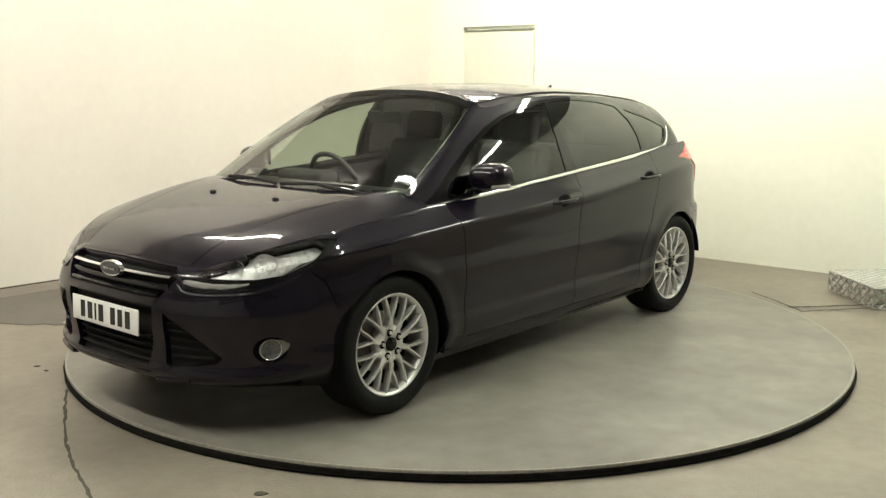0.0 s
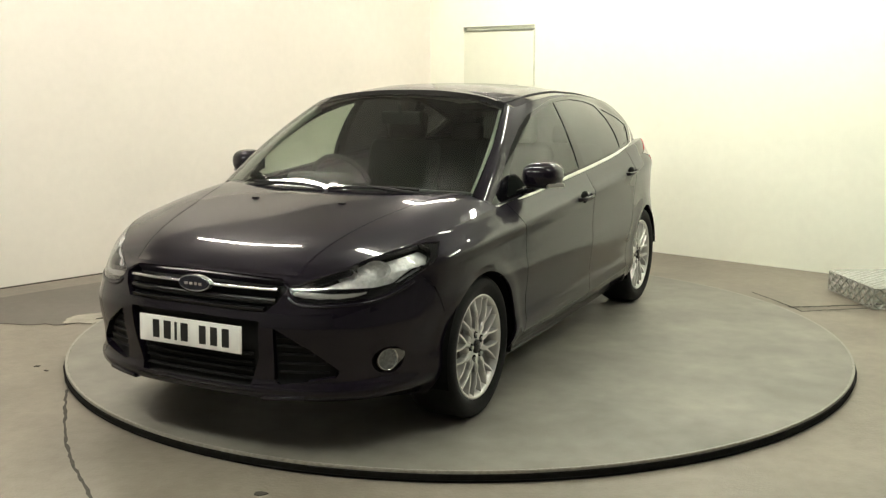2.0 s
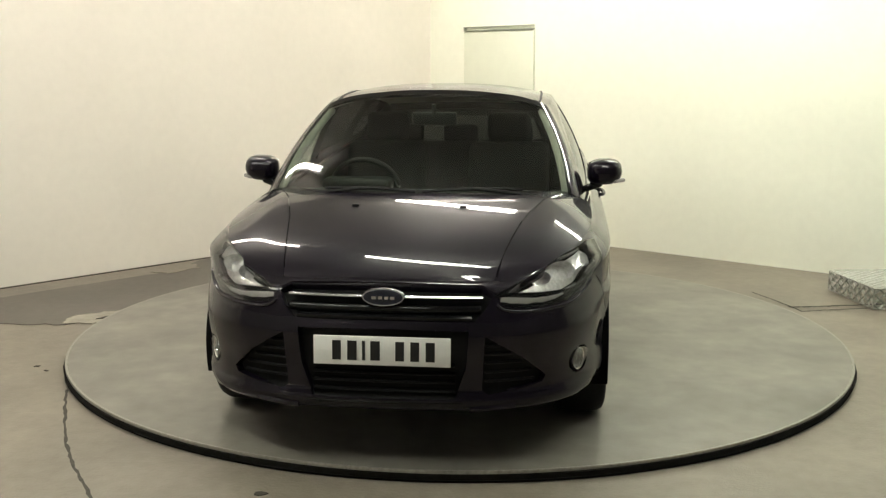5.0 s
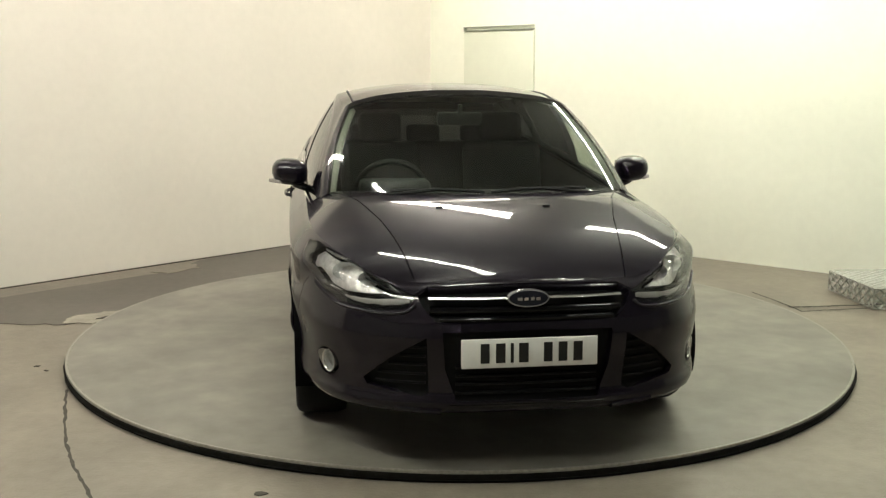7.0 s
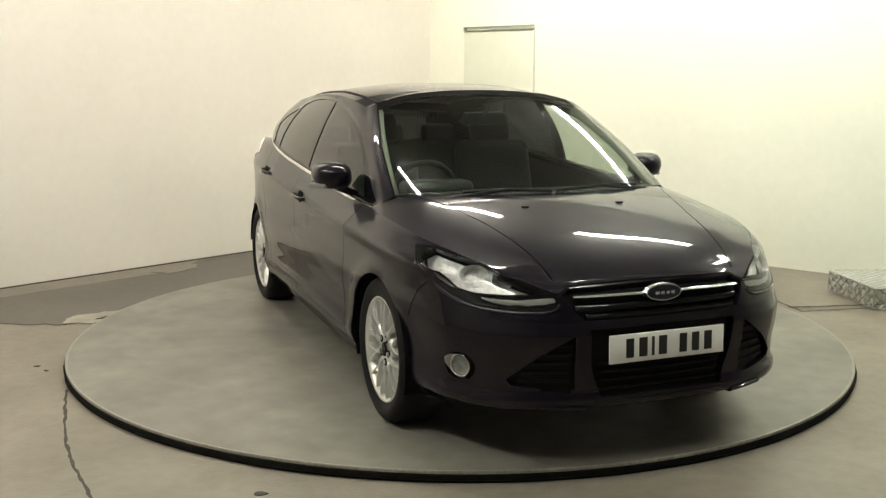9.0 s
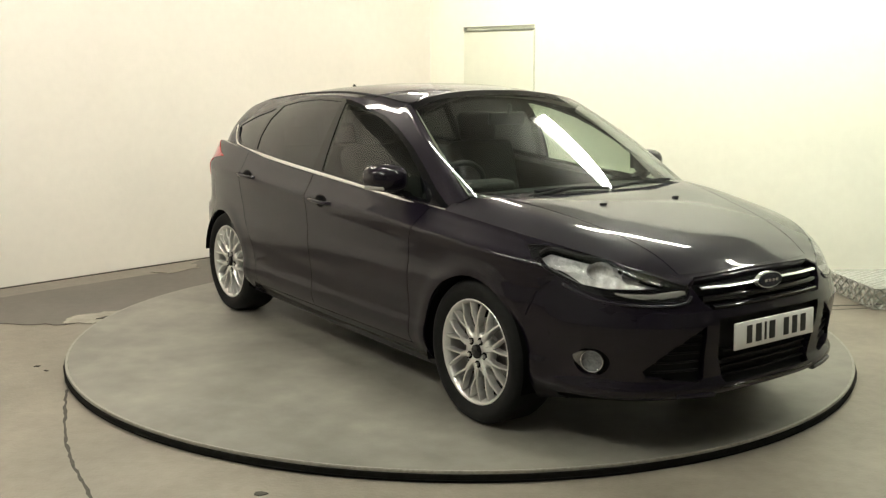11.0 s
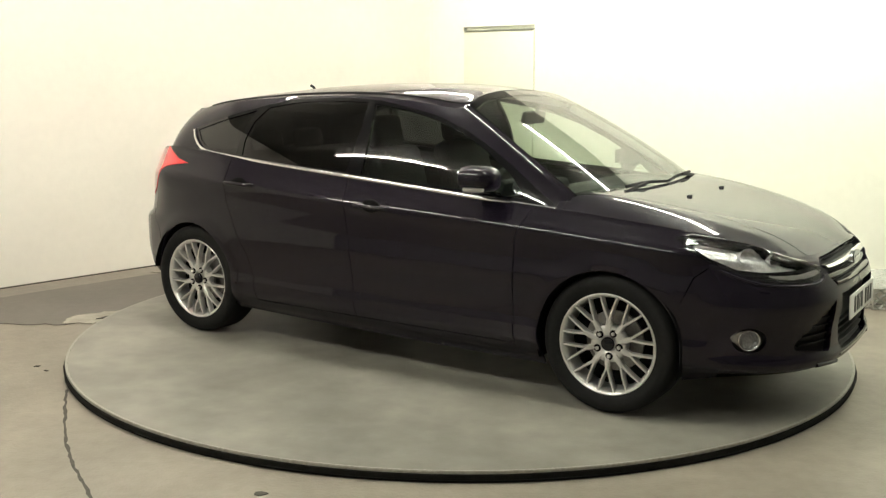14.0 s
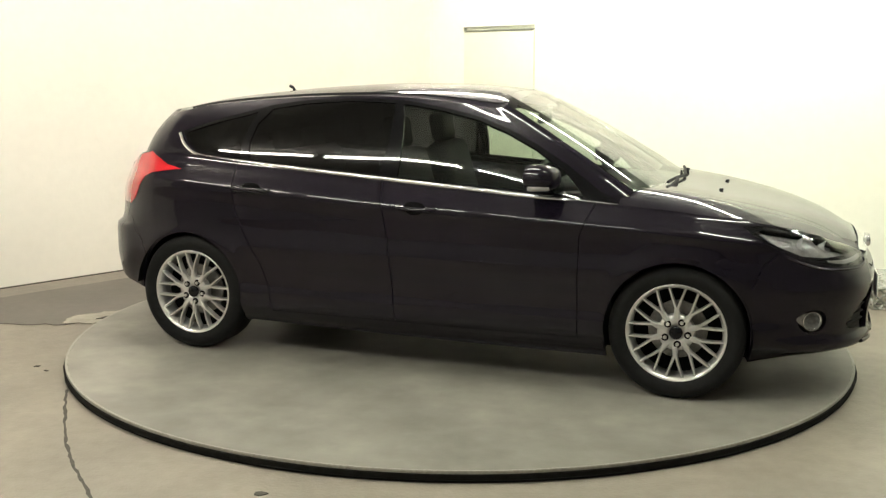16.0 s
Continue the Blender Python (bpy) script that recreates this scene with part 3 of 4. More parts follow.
rear_b = [(-1.62, 0.50), (-1.66, 0.60), (-1.75, 0.70), (-1.87, 0.79)]
fuel = ring(-1.42, 0.86, 0.075, 0, 360, 22)
hood_front = face([(-0.02, 0.727), (0.2, 0.7245), (0.37, 0.719), (0.415, 0.696), (0.45, 0.672)])


def region(u, z):
    p = skin(np.array([u]), np.array([z]))[0]
    x = p[0]
    if z > 0.7 and u < hood_front[-1][0] + 0.02 and p[1] < 0.45 and z > np.interp(u, [a for a, _ in hood_front], [b for _, b in hood_front]):
        return "bonnet_lip"
    edge = np.interp(z, [b for _, b in reversed(wing)], [a for a, _ in reversed(wing)])
    if x > (edge if z < 0.705 else 1.74):
        return "front_bumper" if z < 0.73 or x > 1.9 else "wing"
    if x < -1.45 and x < np.interp(z, [b for _, b in rear_b], [a for a, _ in rear_b]) and z < 0.79:
        return "rear_bumper"
    if x < -1.72 and p[1] < 0.60:
        return "tailgate_lower"
    if z < DOOR_LOW and -1.0 < x < 1.0:
        return "sill"
    lx = lambda l: np.interp(z, [b for _, b in l], [a for a, _ in l])
    if x > lx(door_f):
        return "wing"
    if x > lx(door_b):
        return "front_door"
    if x > lx(door_r):
        return "rear_door"
    return "rear_quarter"


low = split_skin(bm, skin, [("lamp_bowl", lamp_bowl), ("headlamp", HEADLAMP), ("grille", GRILLE), ("lower_grille", LOWER), ("intake", INTAKE), ("fog", FOGHOLE), ("tail", TAIL)] + arches,
                 [side(door_f), side(door_b), side(door_r), side(sill), side(wing), side(rear_b), hood_front], region)
PANELS = {}
for nm in ("wing", "front_door", "rear_door", "sill", "rear_quarter"):
    for s in (1, -1):
        PANELS[nm, s] = panel_ob(nm, low[nm], M_PAINT, car, (s,))
for nm in ("front_bumper", "rear_bumper"):
    PANELS[nm, 0] = panel_ob(nm, low[nm], M_PAINT, car, depth=0.04 if nm == "front_bumper" else 0.014)
panel_ob("tailgate", low["tailgate_lower"], M_PAINT, car)
for s in (1, -1):
    panel_ob("tail_lamp", low["tail"], M_RED, car, (s,), "red tail lamp lens", push=0.004)


def join(a, b):
    """One piece out of two."""
    k = len(a[0])
    return np.vstack([a[0], b[0]]), a[1] + [[i + k for i in f] for f in b[1]], np.vstack([a[2], b[2]])


# black mesh panels set back behind the openings
LAMPS, GRILLES, INTAKES = {}, {}, {}
for nm, lab in (("grille", "black upper grille"), ("lower_grille", "black lower grille")):
    GRILLES[nm] = panel_ob(nm, low[nm], M_BLACK, car, label=lab, push=-0.035)
for s in (1, -1):
    INTAKES[s] = panel_ob("side_intake", low["intake"], M_BLACK, car, (s,), "black bumper intake", push=-0.03)
    panel_ob("fog_recess", low["fog"], M_BLACK, car, (s,), push=-0.03)
    LAMPS[s] = panel_ob("headlamp", join(low["headlamp"], low["lamp_bowl"]), M_LENS, car, (s,), "clear headlamp lens", push=0.002)
    panel_ob("headlamp_bowl", low["lamp_bowl"], M_BOWL, LAMPS[s], (s,), "bright silver lamp bowl", push=-0.05)
    panel_ob("headlamp_bezel", low["headlamp"], M_BLACK_GLOSS, LAMPS[s], (s,), "gloss black lamp bezel", push=-0.008, depth=0.018)

# dark inner body that stands in for the shade behind the gaps
iu = np.linspace(0, ULEN, 90)
iv, inf = [], []
for s in (1, -1):
    o = len(iv)
    for u in iu:
        x = float(np.interp(u, ARC, OUT[:, 0]))
        a, b = float(z_low(x)) + 0.045, float(z_rim(x)) - 0.012
        for k in range(9):
            z = a + (b - a) * k / 8
            q = skin(np.array([u]), np.array([z]))[0]
            d = 0.045 if abs(x) < 1.75 else 0.09
            near = min(abs(x - HUB_X), abs(x + HUB_X))
            if near < 0.40 and z < 0.69:
                d = 0.30
            iv.append((q[0] * (1 - d / 2.2), s * max(q[1] - d, 0), q[2]))
    for i in range(len(iu) - 1):
        for k in range(8):
            inf.append((o + i * 9 + k, o + (i + 1) * 9 + k, o + (i + 1) * 9 + k + 1, o + i * 9 + k + 1))
mesh_ob("inner_body", iv, inf, M_VOID, car, "dark inner shell for the shade in the panel gaps")
# Tray set low and wide to deepen the shade under the car.
box_ob("underbody", (3.3, 1.42, 0.08), Matrix.Translation((0.1, 0, 0.225)), M_VOID, car, "dark underbody tray", 0.02)

# ---- bonnet and wing tops ----
RIM = skin(US, z_rim(np.interp(US, ARC, OUT[:, 0])))
rim_y = lambda x: np.interp(-np.asarray(x, float), -RIM[:, 0], RIM[:, 1])
rim_z = lambda x: np.interp(-np.asarray(x, float), -RIM[:, 0], RIM[:, 2])
XF = float(RIM[0, 0])
hood_mid = curve([(0.8, 1.0), (1.0, 0.992), (1.2, 0.974), (1.4, 0.946), (1.6, 0.908), (1.8, 0.862), (1.95, 0.818), (2.05, 0.771), (XF, 0.735)])
HOOD = np.polyfit(np.linspace(0.9, XF, 60), hood_mid(np.linspace(0.9, XF, 60)), 5)


def cap(x, y):
    x, y = np.asarray(x, float), np.asarray(y, float)
    xx = np.minimum(x, XF)
    v = np.clip(np.abs(y) / np.maximum(rim_y(xx), 1e-3), 0, 1.02)
    zc, zr = np.polyval(HOOD, xx), rim_z(xx)
    back = smooth01((2.08 - xx) / 0.8)
    z = zr + (zc - zr) * (1 - v ** (2.5 + 4.2 * back)) + 0.005 * back * np.exp(-((v - 0.80) / 0.09) ** 2)
    return np.stack([x, y, z], -1)


XB = 1.03
xs = np.concatenate([np.linspace(XB, 1.9, 36), XF - (XF - 1.9) * np.linspace(1, 0.02, 16)[1:] ** 1.6])
bm = flat_mesh(xs, lambda x: 0.0, lambda x: float(rim_y(x)), 30)
shut = [(2.085, 0.41), (1.9, 0.445), (1.6, 0.505), (1.3, 0.59), (1.02, 0.715)]
COWL = [(1.0, -0.01), (1.235, -0.01), (1.215, 0.3), (1.15, 0.52), (1.06, 0.68), (1.0, 0.70)]
caps = split_skin(bm, cap, [("cowl", COWL)], [shut], lambda x, y: "bonnet" if y < np.interp(x, [a for a, _ in reversed(shut)], [b for _, b in reversed(shut)]) else "wing_top")
BONNET = panel_ob("bonnet", caps["bonnet"], M_PAINT, car)
panel_ob("bonnet_edge", low["bonnet_lip"], M_PAINT, BONNET)
for s in (1, -1):
    panel_ob("wing_top", caps["wing_top"], M_PAINT, PANELS["wing", s], (s,))
panel_ob("cowl", caps["cowl"], M_BLACK, car, push=-0.03, label="black plastic cowl under the wipers")

# ---- greenhouse ----
BASE = spline3([(1.275, 0, 0.940), (1.255, 0.3, 0.945), (1.19, 0.55, 0.956), (1.085, 0.715, 0.962), (1.02, 0.785, 0.895), (0.6, 0.818, 0.930), (0.0, 0.826, 0.974), (-0.6, 0.822, 1.018), (-1.1, 0.785, 1.056),
                (-1.4, 0.735, 1.078), (-1.70, 0.665, 1.065), (-1.86, 0.45, 0.985), (-1.92, 0, 0.96)], 720)
TOP = spline3([(0.36, 0, 1.433), (0.37, 0.25, 1.426), (0.39, 0.45, 1.402), (0.41, 0.575, 1.365), (0.34, 0.612, 1.348), (0.1, 0.622, 1.380), (-0.25, 0.62, 1.402), (-0.7, 0.60, 1.394), (-1.05, 0.57, 1.373),
               (-1.33, 0.56, 1.346), (-1.57, 0.535, 1.303), (-1.69, 0.36, 1.312), (-1.73, 0, 1.322)], 720)
NG = len(BASE)
GU = np.linspace(0, 12, NG)


def house(u, h):
    u, h = np.clip(np.asarray(u, float), 0, 12), np.asarray(h, float)
    b = np.stack([np.interp(u, GU, BASE[:, k]) for k in range(3)], -1)
    t = np.stack([np.interp(u, GU, TOP[:, k]) for k in range(3)], -1)
    p = b + (t - b) * h[..., None]
    bul = 4 * h * (1 - h)
    front, back = smooth01((3.3 - u) / 0.8), smooth01((u - 9.6) / 0.8)
    sidew = 1 - front - back
    p = p + bul[..., None] * np.stack([0.014 * front - 0.02 * back, 0.022 * sidew, 0.014 * front + 0.012 * sidew + 0.02 * back], -1)
    return p


gu = np.linspace(3.6, 10.2, 331)
gh = np.linspace(0, 1, 61)
GRID = house(*np.meshgrid(gu, gh, indexing="ij"))


def g_at(x, z):
    """(u, h) on the side of the greenhouse for a point of the side view."""
    d = (GRID[..., 0] - x) ** 2 + (GRID[..., 2] - z) ** 2
    i, j = np.unravel_index(d.argmin(), d.shape)
    u, h = gu[i], gh[j]
    for _ in range(6):
        p, pu, ph = (house(np.array([a]), np.array([b]))[0] for a, b in ((u, h), (u + 1e-3, h), (u, h + 1e-3)))
        J = np.array([[pu[0] - p[0], ph[0] - p[0]], [pu[2] - p[2], ph[2] - p[2]]]) / 1e-3
        s = np.linalg.solve(J, [x - p[0], z - p[2]])
        u, h = u + float(np.clip(s[0], -0.2, 0.2)), h + float(np.clip(s[1], -0.2, 0.2))
    return (u, h)


bm = flat_mesh(np.concatenate([np.linspace(0, 3, 31), np.linspace(3, 4, 21)[1:], np.linspace(4, 10, 100)[1:], np.linspace(10, 12, 16)[1:]]), lambda u: 0.0, lambda u: 1.0, 22)
WS = [(-0.1, 0.0), (2.98, 0.0), (3.04, 0.5), (2.97, 0.94), (-0.1, 0.955)]
FG = [g_at(x, z) for x, z in [(-0.10, 1.002), (0.30, 0.974), (0.86, 0.936), (0.76, 1.045), (0.6, 1.152), (0.45, 1.228), (0.3, 1.284), (0.1, 1.332), (-0.13, 1.364)]]
RG = [g_at(x, z) for x, z in [(-0.20, 1.010), (-0.175, 1.368), (-0.45, 1.375), (-0.7, 1.360), (-0.90, 1.330), (-0.965, 1.25), (-0.985, 1.15), (-0.975, 1.066), (-0.6, 1.038)]]
QG = [g_at(x, z) for x, z in [(-1.025, 1.071), (-1.16, 1.082), (-1.31, 1.096), (-1.375, 1.13), (-1.435, 1.19), (-1.22, 1.255), (-1.08, 1.288), (-0.99, 1.312), (-1.01, 1.25), (-1.03, 1.15)]]
DLO = [g_at(x, z) for x, z in [(1.015, 0.915), (0.85, 0.925), (0.3, 0.965), (-0.3, 1.008), (-0.9, 1.052), (-1.2, 1.070), (-1.33, 1.090), (-1.405, 1.135), (-1.46, 1.20), (-1.2, 1.277), (-0.9, 1.350), (-0.7, 1.378), (-0.45, 1.390),
                               (-0.1, 1.380), (0.1, 1.345), (0.3, 1.302), (0.45, 1.248), (0.62, 1.166), (0.78, 1.070), (0.9, 0.985)]]
RW = [(12.1, 0.12), (10.5, 0.12), (10.6, 0.9), (12.1, 0.92)]


def pillar(u, h):
    if u < 3.07:
        return "frit"
    return "side_frame" if u < 10.2 else "tailgate_frame"


glass = split_skin(bm, house, [("windscreen", WS), ("front_glass", FG), ("rear_glass", RG), ("quarter_glass", QG), ("black_surround", DLO), ("rear_window", RW)], [], pillar)
panel_ob("windscreen", glass["windscreen"], M_GLASS, car, label="clear laminated windscreen", depth=0.004)
panel_ob("windscreen_frame", glass["frit"], M_BLACK_GLOSS, car, label="black windscreen border")
panel_ob("tailgate_frame", glass["tailgate_frame"], M_PAINT, car)
panel_ob("rear_window", glass["rear_window"], M_PRIVACY, car, label="dark tinted rear window", depth=0.004)
for s in (1, -1):
    panel_ob("side_frame", glass["side_frame"], M_PAINT, car, (s,))
    panel_ob("window_surround", glass["black_surround"], M_BLACK_GLOSS, car, (s,), "gloss black window pillars", depth=0.02)
    panel_ob("window", glass["front_glass"], M_GLASS, PANELS["front_door", s], (s,), "clear front door window", depth=0.004, push=-0.004)
    panel_ob("window", glass["rear_glass"], M_PRIVACY, PANELS["rear_door", s], (s,), "dark privacy glass window", depth=0.004, push=-0.004)
    panel_ob("quarter_window", glass["quarter_glass"], M_PRIVACY, car, (s,), "dark privacy glass quarter window", depth=0.004, push=-0.004)

# roof
roof_mid = curve([(0.37, 1.433), (0.22, 1.452), (0.0, 1.466), (-0.3, 1.468), (-0.7, 1.452), (-1.1, 1.418), (-1.4, 1.384), (-1.73, 1.322)])
k0, k1 = int(NG * 3 / 12), int(NG * 10.05 / 12)
TS = TOP[k0:k1]


def roof(a, v):
    a, v = np.asarray(a, float), np.asarray(v, float)
    i = np.clip(a, 0, 1) * (len(TS) - 1)
    t = np.stack([np.interp(i, np.arange(len(TS)), TS[:, k]) for k in range(3)], -1)
    xs_ = 0.36 + (t[..., 0] - 0.41) / (0.41 + 1.575) * (0.36 + 1.72)
    x = xs_ + (t[..., 0] - xs_) * v ** 2
    zc = roof_mid(xs_)
    return np.stack([x, t[..., 1] * v, zc + (t[..., 2] - zc) * np.abs(v) ** 2.6], -1)


bm = flat_mesh(np.linspace(0, 1, 70), lambda a: 0.0, lambda a: 1.0, 26)
ROOF = panel_ob("roof", split_skin(bm, roof, [], [], lambda a, v: "roof")["roof"], M_PAINT, car)
# spoiler lip at the end of the roof
lip = []
for s in np.linspace(-1, 1, 25):
    lip.append((-1.735 + 0.185 * abs(s) ** 2.5, 0.530 * s, 1.310 - 0.012 * s * s))
bm = bmesh.new()
prev = None
for p in lip:
    sec = [bm.verts.new((p[0] + dx, p[1], p[2] + dz)) for dx, dz in ((0.17, 0.036), (0.0, 0.012), (-0.022, -0.004), (-0.014, -0.078), (0.02, -0.086), (0.20, -0.03))]
    if prev:
        for i in range(6):
            bm.faces.new((prev[i], sec[i], sec[(i + 1) % 6], prev[(i + 1) % 6]))
    else:
        bm.faces.new(sec)
    prev = sec
bm.faces.new(prev[::-1])
bmesh.ops.recalc_face_normals(bm, faces=bm.faces)
part("roof_spoiler", bm, M_PAINT, car, smooth=True, sharp=40)

# shoulder strip that closes lower body and greenhouse
sv, sf = [], []
for s in (1, -1):
    o = len(sv)
    n = 0
    for u in np.linspace(3.35, 12, 90):
        b = house(np.array([u]), np.array([0.02]))[0]
        r = RIM[np.argmin(np.abs(RIM[:, 0] - (b[0] if u < 10 else b[0] - 0.02 * (u - 10) ** 1)) + (10 * (US < 0.4)))] if u < 10.5 else None
        if r is None:
            k = int(np.interp(u, [10.5, 12], [np.argmin(np.abs(RIM[:, 0] + 1.76)), len(RIM) - 1]))
            r = RIM[k]
        sv += [(r[0], s * r[1], r[2]), (b[0], s * b[1], b[2])]
        n += 1
    for i in range(n - 1):
        sf.append((o + 2 * i, o + 2 * i + 2, o + 2 * i + 3, o + 2 * i + 1))
mesh_ob("shoulder", sv, sf, M_PAINT, car, smooth=True)

# chrome strip under the side windows, kicked up at the rear
for s in (1, -1):
    line = [(1.05, 0.893), (0.85, 0.910), (0.3, 0.953), (-0.3, 0.997), (-0.9, 1.040), (-1.2, 1.060), (-1.33, 1.079), (-1.415, 1.125), (-1.468, 1.188)]
    pts = spline3([(x, 0, z) for x, z in line], 90)
    vs, fs = [], []
    for i, p in enumerate(pts):
        a, b = pts[max(i - 1, 0)], pts[min(i + 1, len(pts) - 1)]
        d = (b - a) / np.linalg.norm(b - a)
        w = np.array([d[2], 0, -d[0]])
        for k in (-0.0085, 0.0, 0.0085):
            x, z = p[0] + w[0] * k, p[2] + w[2] * k
            u, h = g_at(x, max(z, 0.0))
            q = house(np.array([u]), np.array([h]))[0]
            out = 0.014 if k == 0 else 0.009
            vs.append((q[0], s * (q[1] + out), q[2] + 0.004))
    for i in range(len(pts) - 1):
        for k in (0, 1):
            fs.append((3 * i + k, 3 * i + 3 + k, 3 * i + 4 + k, 3 * i + 1 + k))
    mesh_ob("chrome_strip", vs, fs, M_CHROME, car, "bright chrome window strip", smooth=True)

# ---- wheels ----


def wheel(hx, s):
    """Alloy wheel with crossing slim spokes, tyre, disc and nuts; s is the side (+1 left)."""
    yf = 0.858 if hx > 0 else 0.842
    m = Matrix.Translation((hx, s * yf, HUB_Z)) @ Matrix.Rotation(-s * math.pi / 2, 4, "X")
    R = 0.234
    v, f = revolve([(R - 0.036, -0.19), (R - 0.014, -0.185), (R - 0.022, -0.10), (R - 0.024, -0.03), (R - 0.017, -0.006), (R - 0.006, 0.006), (R, 0.008), (R + 0.003, 0.0), (R - 0.002, -0.012)], 72, m)
    root = mesh_ob("wheel", v, f, M_ALLOY, car, "silver alloy wheel with crossing slim spokes", smooth=True)
    W = WHEEL_R
    v, f = revolve([(R - 0.004, 0.002), (R + 0.012, 0.012), (R + 0.035, 0.020), (W - 0.035, 0.020), (W - 0.014, 0.010), (W - 0.003, -0.010), (W, -0.04), (W, -0.17), (W - 0.012, -0.20), (R, -0.21), (R - 0.02, -0.19)], 80, m)
    mesh_ob("tyre", v, f, M_TYRE, root, "black road tyre", smooth=True)
    # Black disc in place of the shade deep behind the spokes.
    v, f = revolve([(R - 0.02, -0.10), (0.05, -0.10), (0.0, -0.10)], 40, m)
    mesh_ob("wheel_back_shade", v, f, M_VOID, root)
    v, f = revolve([(0.14, -0.098), (0.14, -0.085), (0.07, -0.085), (0.06, -0.06), (0.0, -0.06)], 40, m)
    mesh_ob("brake_disc", v, f, M_DISC, root, "worn steel brake disc")
    bm = bmesh.new()

    def spoke(a0, r0, a1, r1, w0, w1, zz0, zz1):
        p0, p1 = Vector((r0 * math.cos(a0), r0 * math.sin(a0), zz0)), Vector((r1 * math.cos(a1), r1 * math.sin(a1), zz1))
        pm = (p0 + p1) / 2 + Vector((0, 0, 0.006))
        d = (p1 - p0).normalized()
        sd = d.cross(Vector((0, 0, 1))).normalized()
        prev = None
        for p, w in ((p0, w0), (pm, (w0 + w1) / 2), (p1, w1)):
            q = [p + sd * w * 0.5 + Vector((0, 0, -0.004)), p + sd * w * 0.28 + Vector((0, 0, 0.004)), p - sd * w * 0.28 + Vector((0, 0, 0.004)), p - sd * w * 0.5 + Vector((0, 0, -0.004)),
                 p - sd * w * 0.4 + Vector((0, 0, -0.03)), p + sd * w * 0.4 + Vector((0, 0, -0.03))]
            c = [bm.verts.new(m @ x) for x in q]
            if prev:
                for i in range(6):
                    bm.faces.new((prev[i], c[i], c[(i + 1) % 6], prev[(i + 1) % 6]))
            prev = c
    for k in range(10):
        a = 2 * math.pi * (k + 0.5) / 10
        spoke(a, 0.060, a, 0.122, 0.034, 0.021, -0.012, -0.007)
        for t in (-1, 1):
            spoke(a + t * radians(1.2), 0.112, a + t * radians(10.3), R - 0.010, 0.0145, 0.0120, -0.008, -0.004)
    bmesh.ops.recalc_face_normals(bm, faces=bm.faces)
    part("spokes", bm, M_ALLOY, root, smooth=True, sharp=30)
    v, f = revolve([(0.088, -0.05), (0.088, -0.018), (0.080, -0.010), (0.036, -0.008), (0.034, -0.014), (0.0, -0.014)], 40, m)
    mesh_ob("hub", v, f, M_ALLOY, root, smooth=True)
    v, f = revolve([(0.031, -0.016), (0.031, -0.002), (0.027, 0.001), (0.0, 0.003)], 28, m)
    mesh_ob("centre_cap", v, f, M_BLACK_GLOSS, root, "dark oval-badged centre cap", smooth=True)
    for k in range(5):
        a = 2 * math.pi * (k + 0.875) / 5
        bm = bmesh.new()
        mm = m @ Matrix.Translation((0.056 * math.cos(a), 0.056 * math.sin(a), -0.008))
        # Flush black disc painted as the shade of the sunken nut hole.
        add_cyl(bm, 0.0175, 0.0175, 0.004, mm, 16)
        part("nut_seat_shade", bm, M_VOID, root)
        bm = bmesh.new()
        add_cyl(bm, 0.0095, 0.009, 0.02, mm, 6)
        part("wheel_nut", bm, M_ALLOY, root)
    # arch liner
    v, f = revolve([(ARCH_R + 0.012, 0.02), (ARCH_R + 0.012, -0.26), (0.10, -0.27)], 60, m)
    keep = [q for q in f if all(v[i].z > (0.34 if v[i].x < -1.4 else 0.20) for i in q)]
    mesh_ob("arch_liner", v, keep, M_VOID, car, "black wheel arch liner")
    return root


for hx in (HUB_X, -HUB_X):
    for s in (1, -1):
        wheel(hx, s)

# ---- front details ----


def on_front(y, z, push=0.0):
    """A point of the nose with its outward direction."""
    u = np.array([u_front(abs(y), z)])
    zz = np.array([z])
    q = skin(u, zz)
    n = outward(skin, normals_of(skin, u, zz), q)[0]
    p = q[0] + n * push
    return Vector((p[0], p[1] * (1 if y >= 0 else -1), p[2])), Vector((n[0], n[1] * (1 if y >= 0 else -1), n[2]))


def flip(p, s):
    return Vector((p.x, p.y * s, p.z))


def bar_on_nose(name, ys, z, h, d, material, parent, label="", push=0.0, lean=0.0):
    """A bar that follows the nose at height z(y)."""
    bm = bmesh.new()
    prev = None
    for y in ys:
        p, n = on_front(y, z(y) if callable(z) else z, push)
        n = Vector((n.x, n.y, 0)).normalized()
        sec = [bm.verts.new(p + Vector((0, 0, a)) + n * (b - lean * a / h)) for a, b in ((-h / 2, -d), (-h / 2, -d * 0.25), (-h / 4, 0), (h / 4, 0), (h / 2, -d * 0.25), (h / 2, -d))]
        if prev:
            for i in range(6):
                bm.faces.new((prev[i], sec[i], sec[(i + 1) % 6], prev[(i + 1) % 6]))
        else:
            bm.faces.new(sec)
        prev = sec
    bm.faces.new(prev[::-1])
    bmesh.ops.recalc_face_normals(bm, faces=bm.faces)
    return part(name, bm, material, parent, label, smooth=True, sharp=50)


bar_on_nose("grille_bar", np.linspace(-0.372, 0.372, 31), 0.681, 0.010, 0.03, M_CHROME, GRILLES["grille"], "chrome grille bar", 0.004, 0.014)
bar_on_nose("grille_slat", np.linspace(-0.37, 0.37, 31), 0.640, 0.032, 0.03, M_BLACK_GLOSS, GRILLES["grille"], "gloss black grille slat", -0.012)
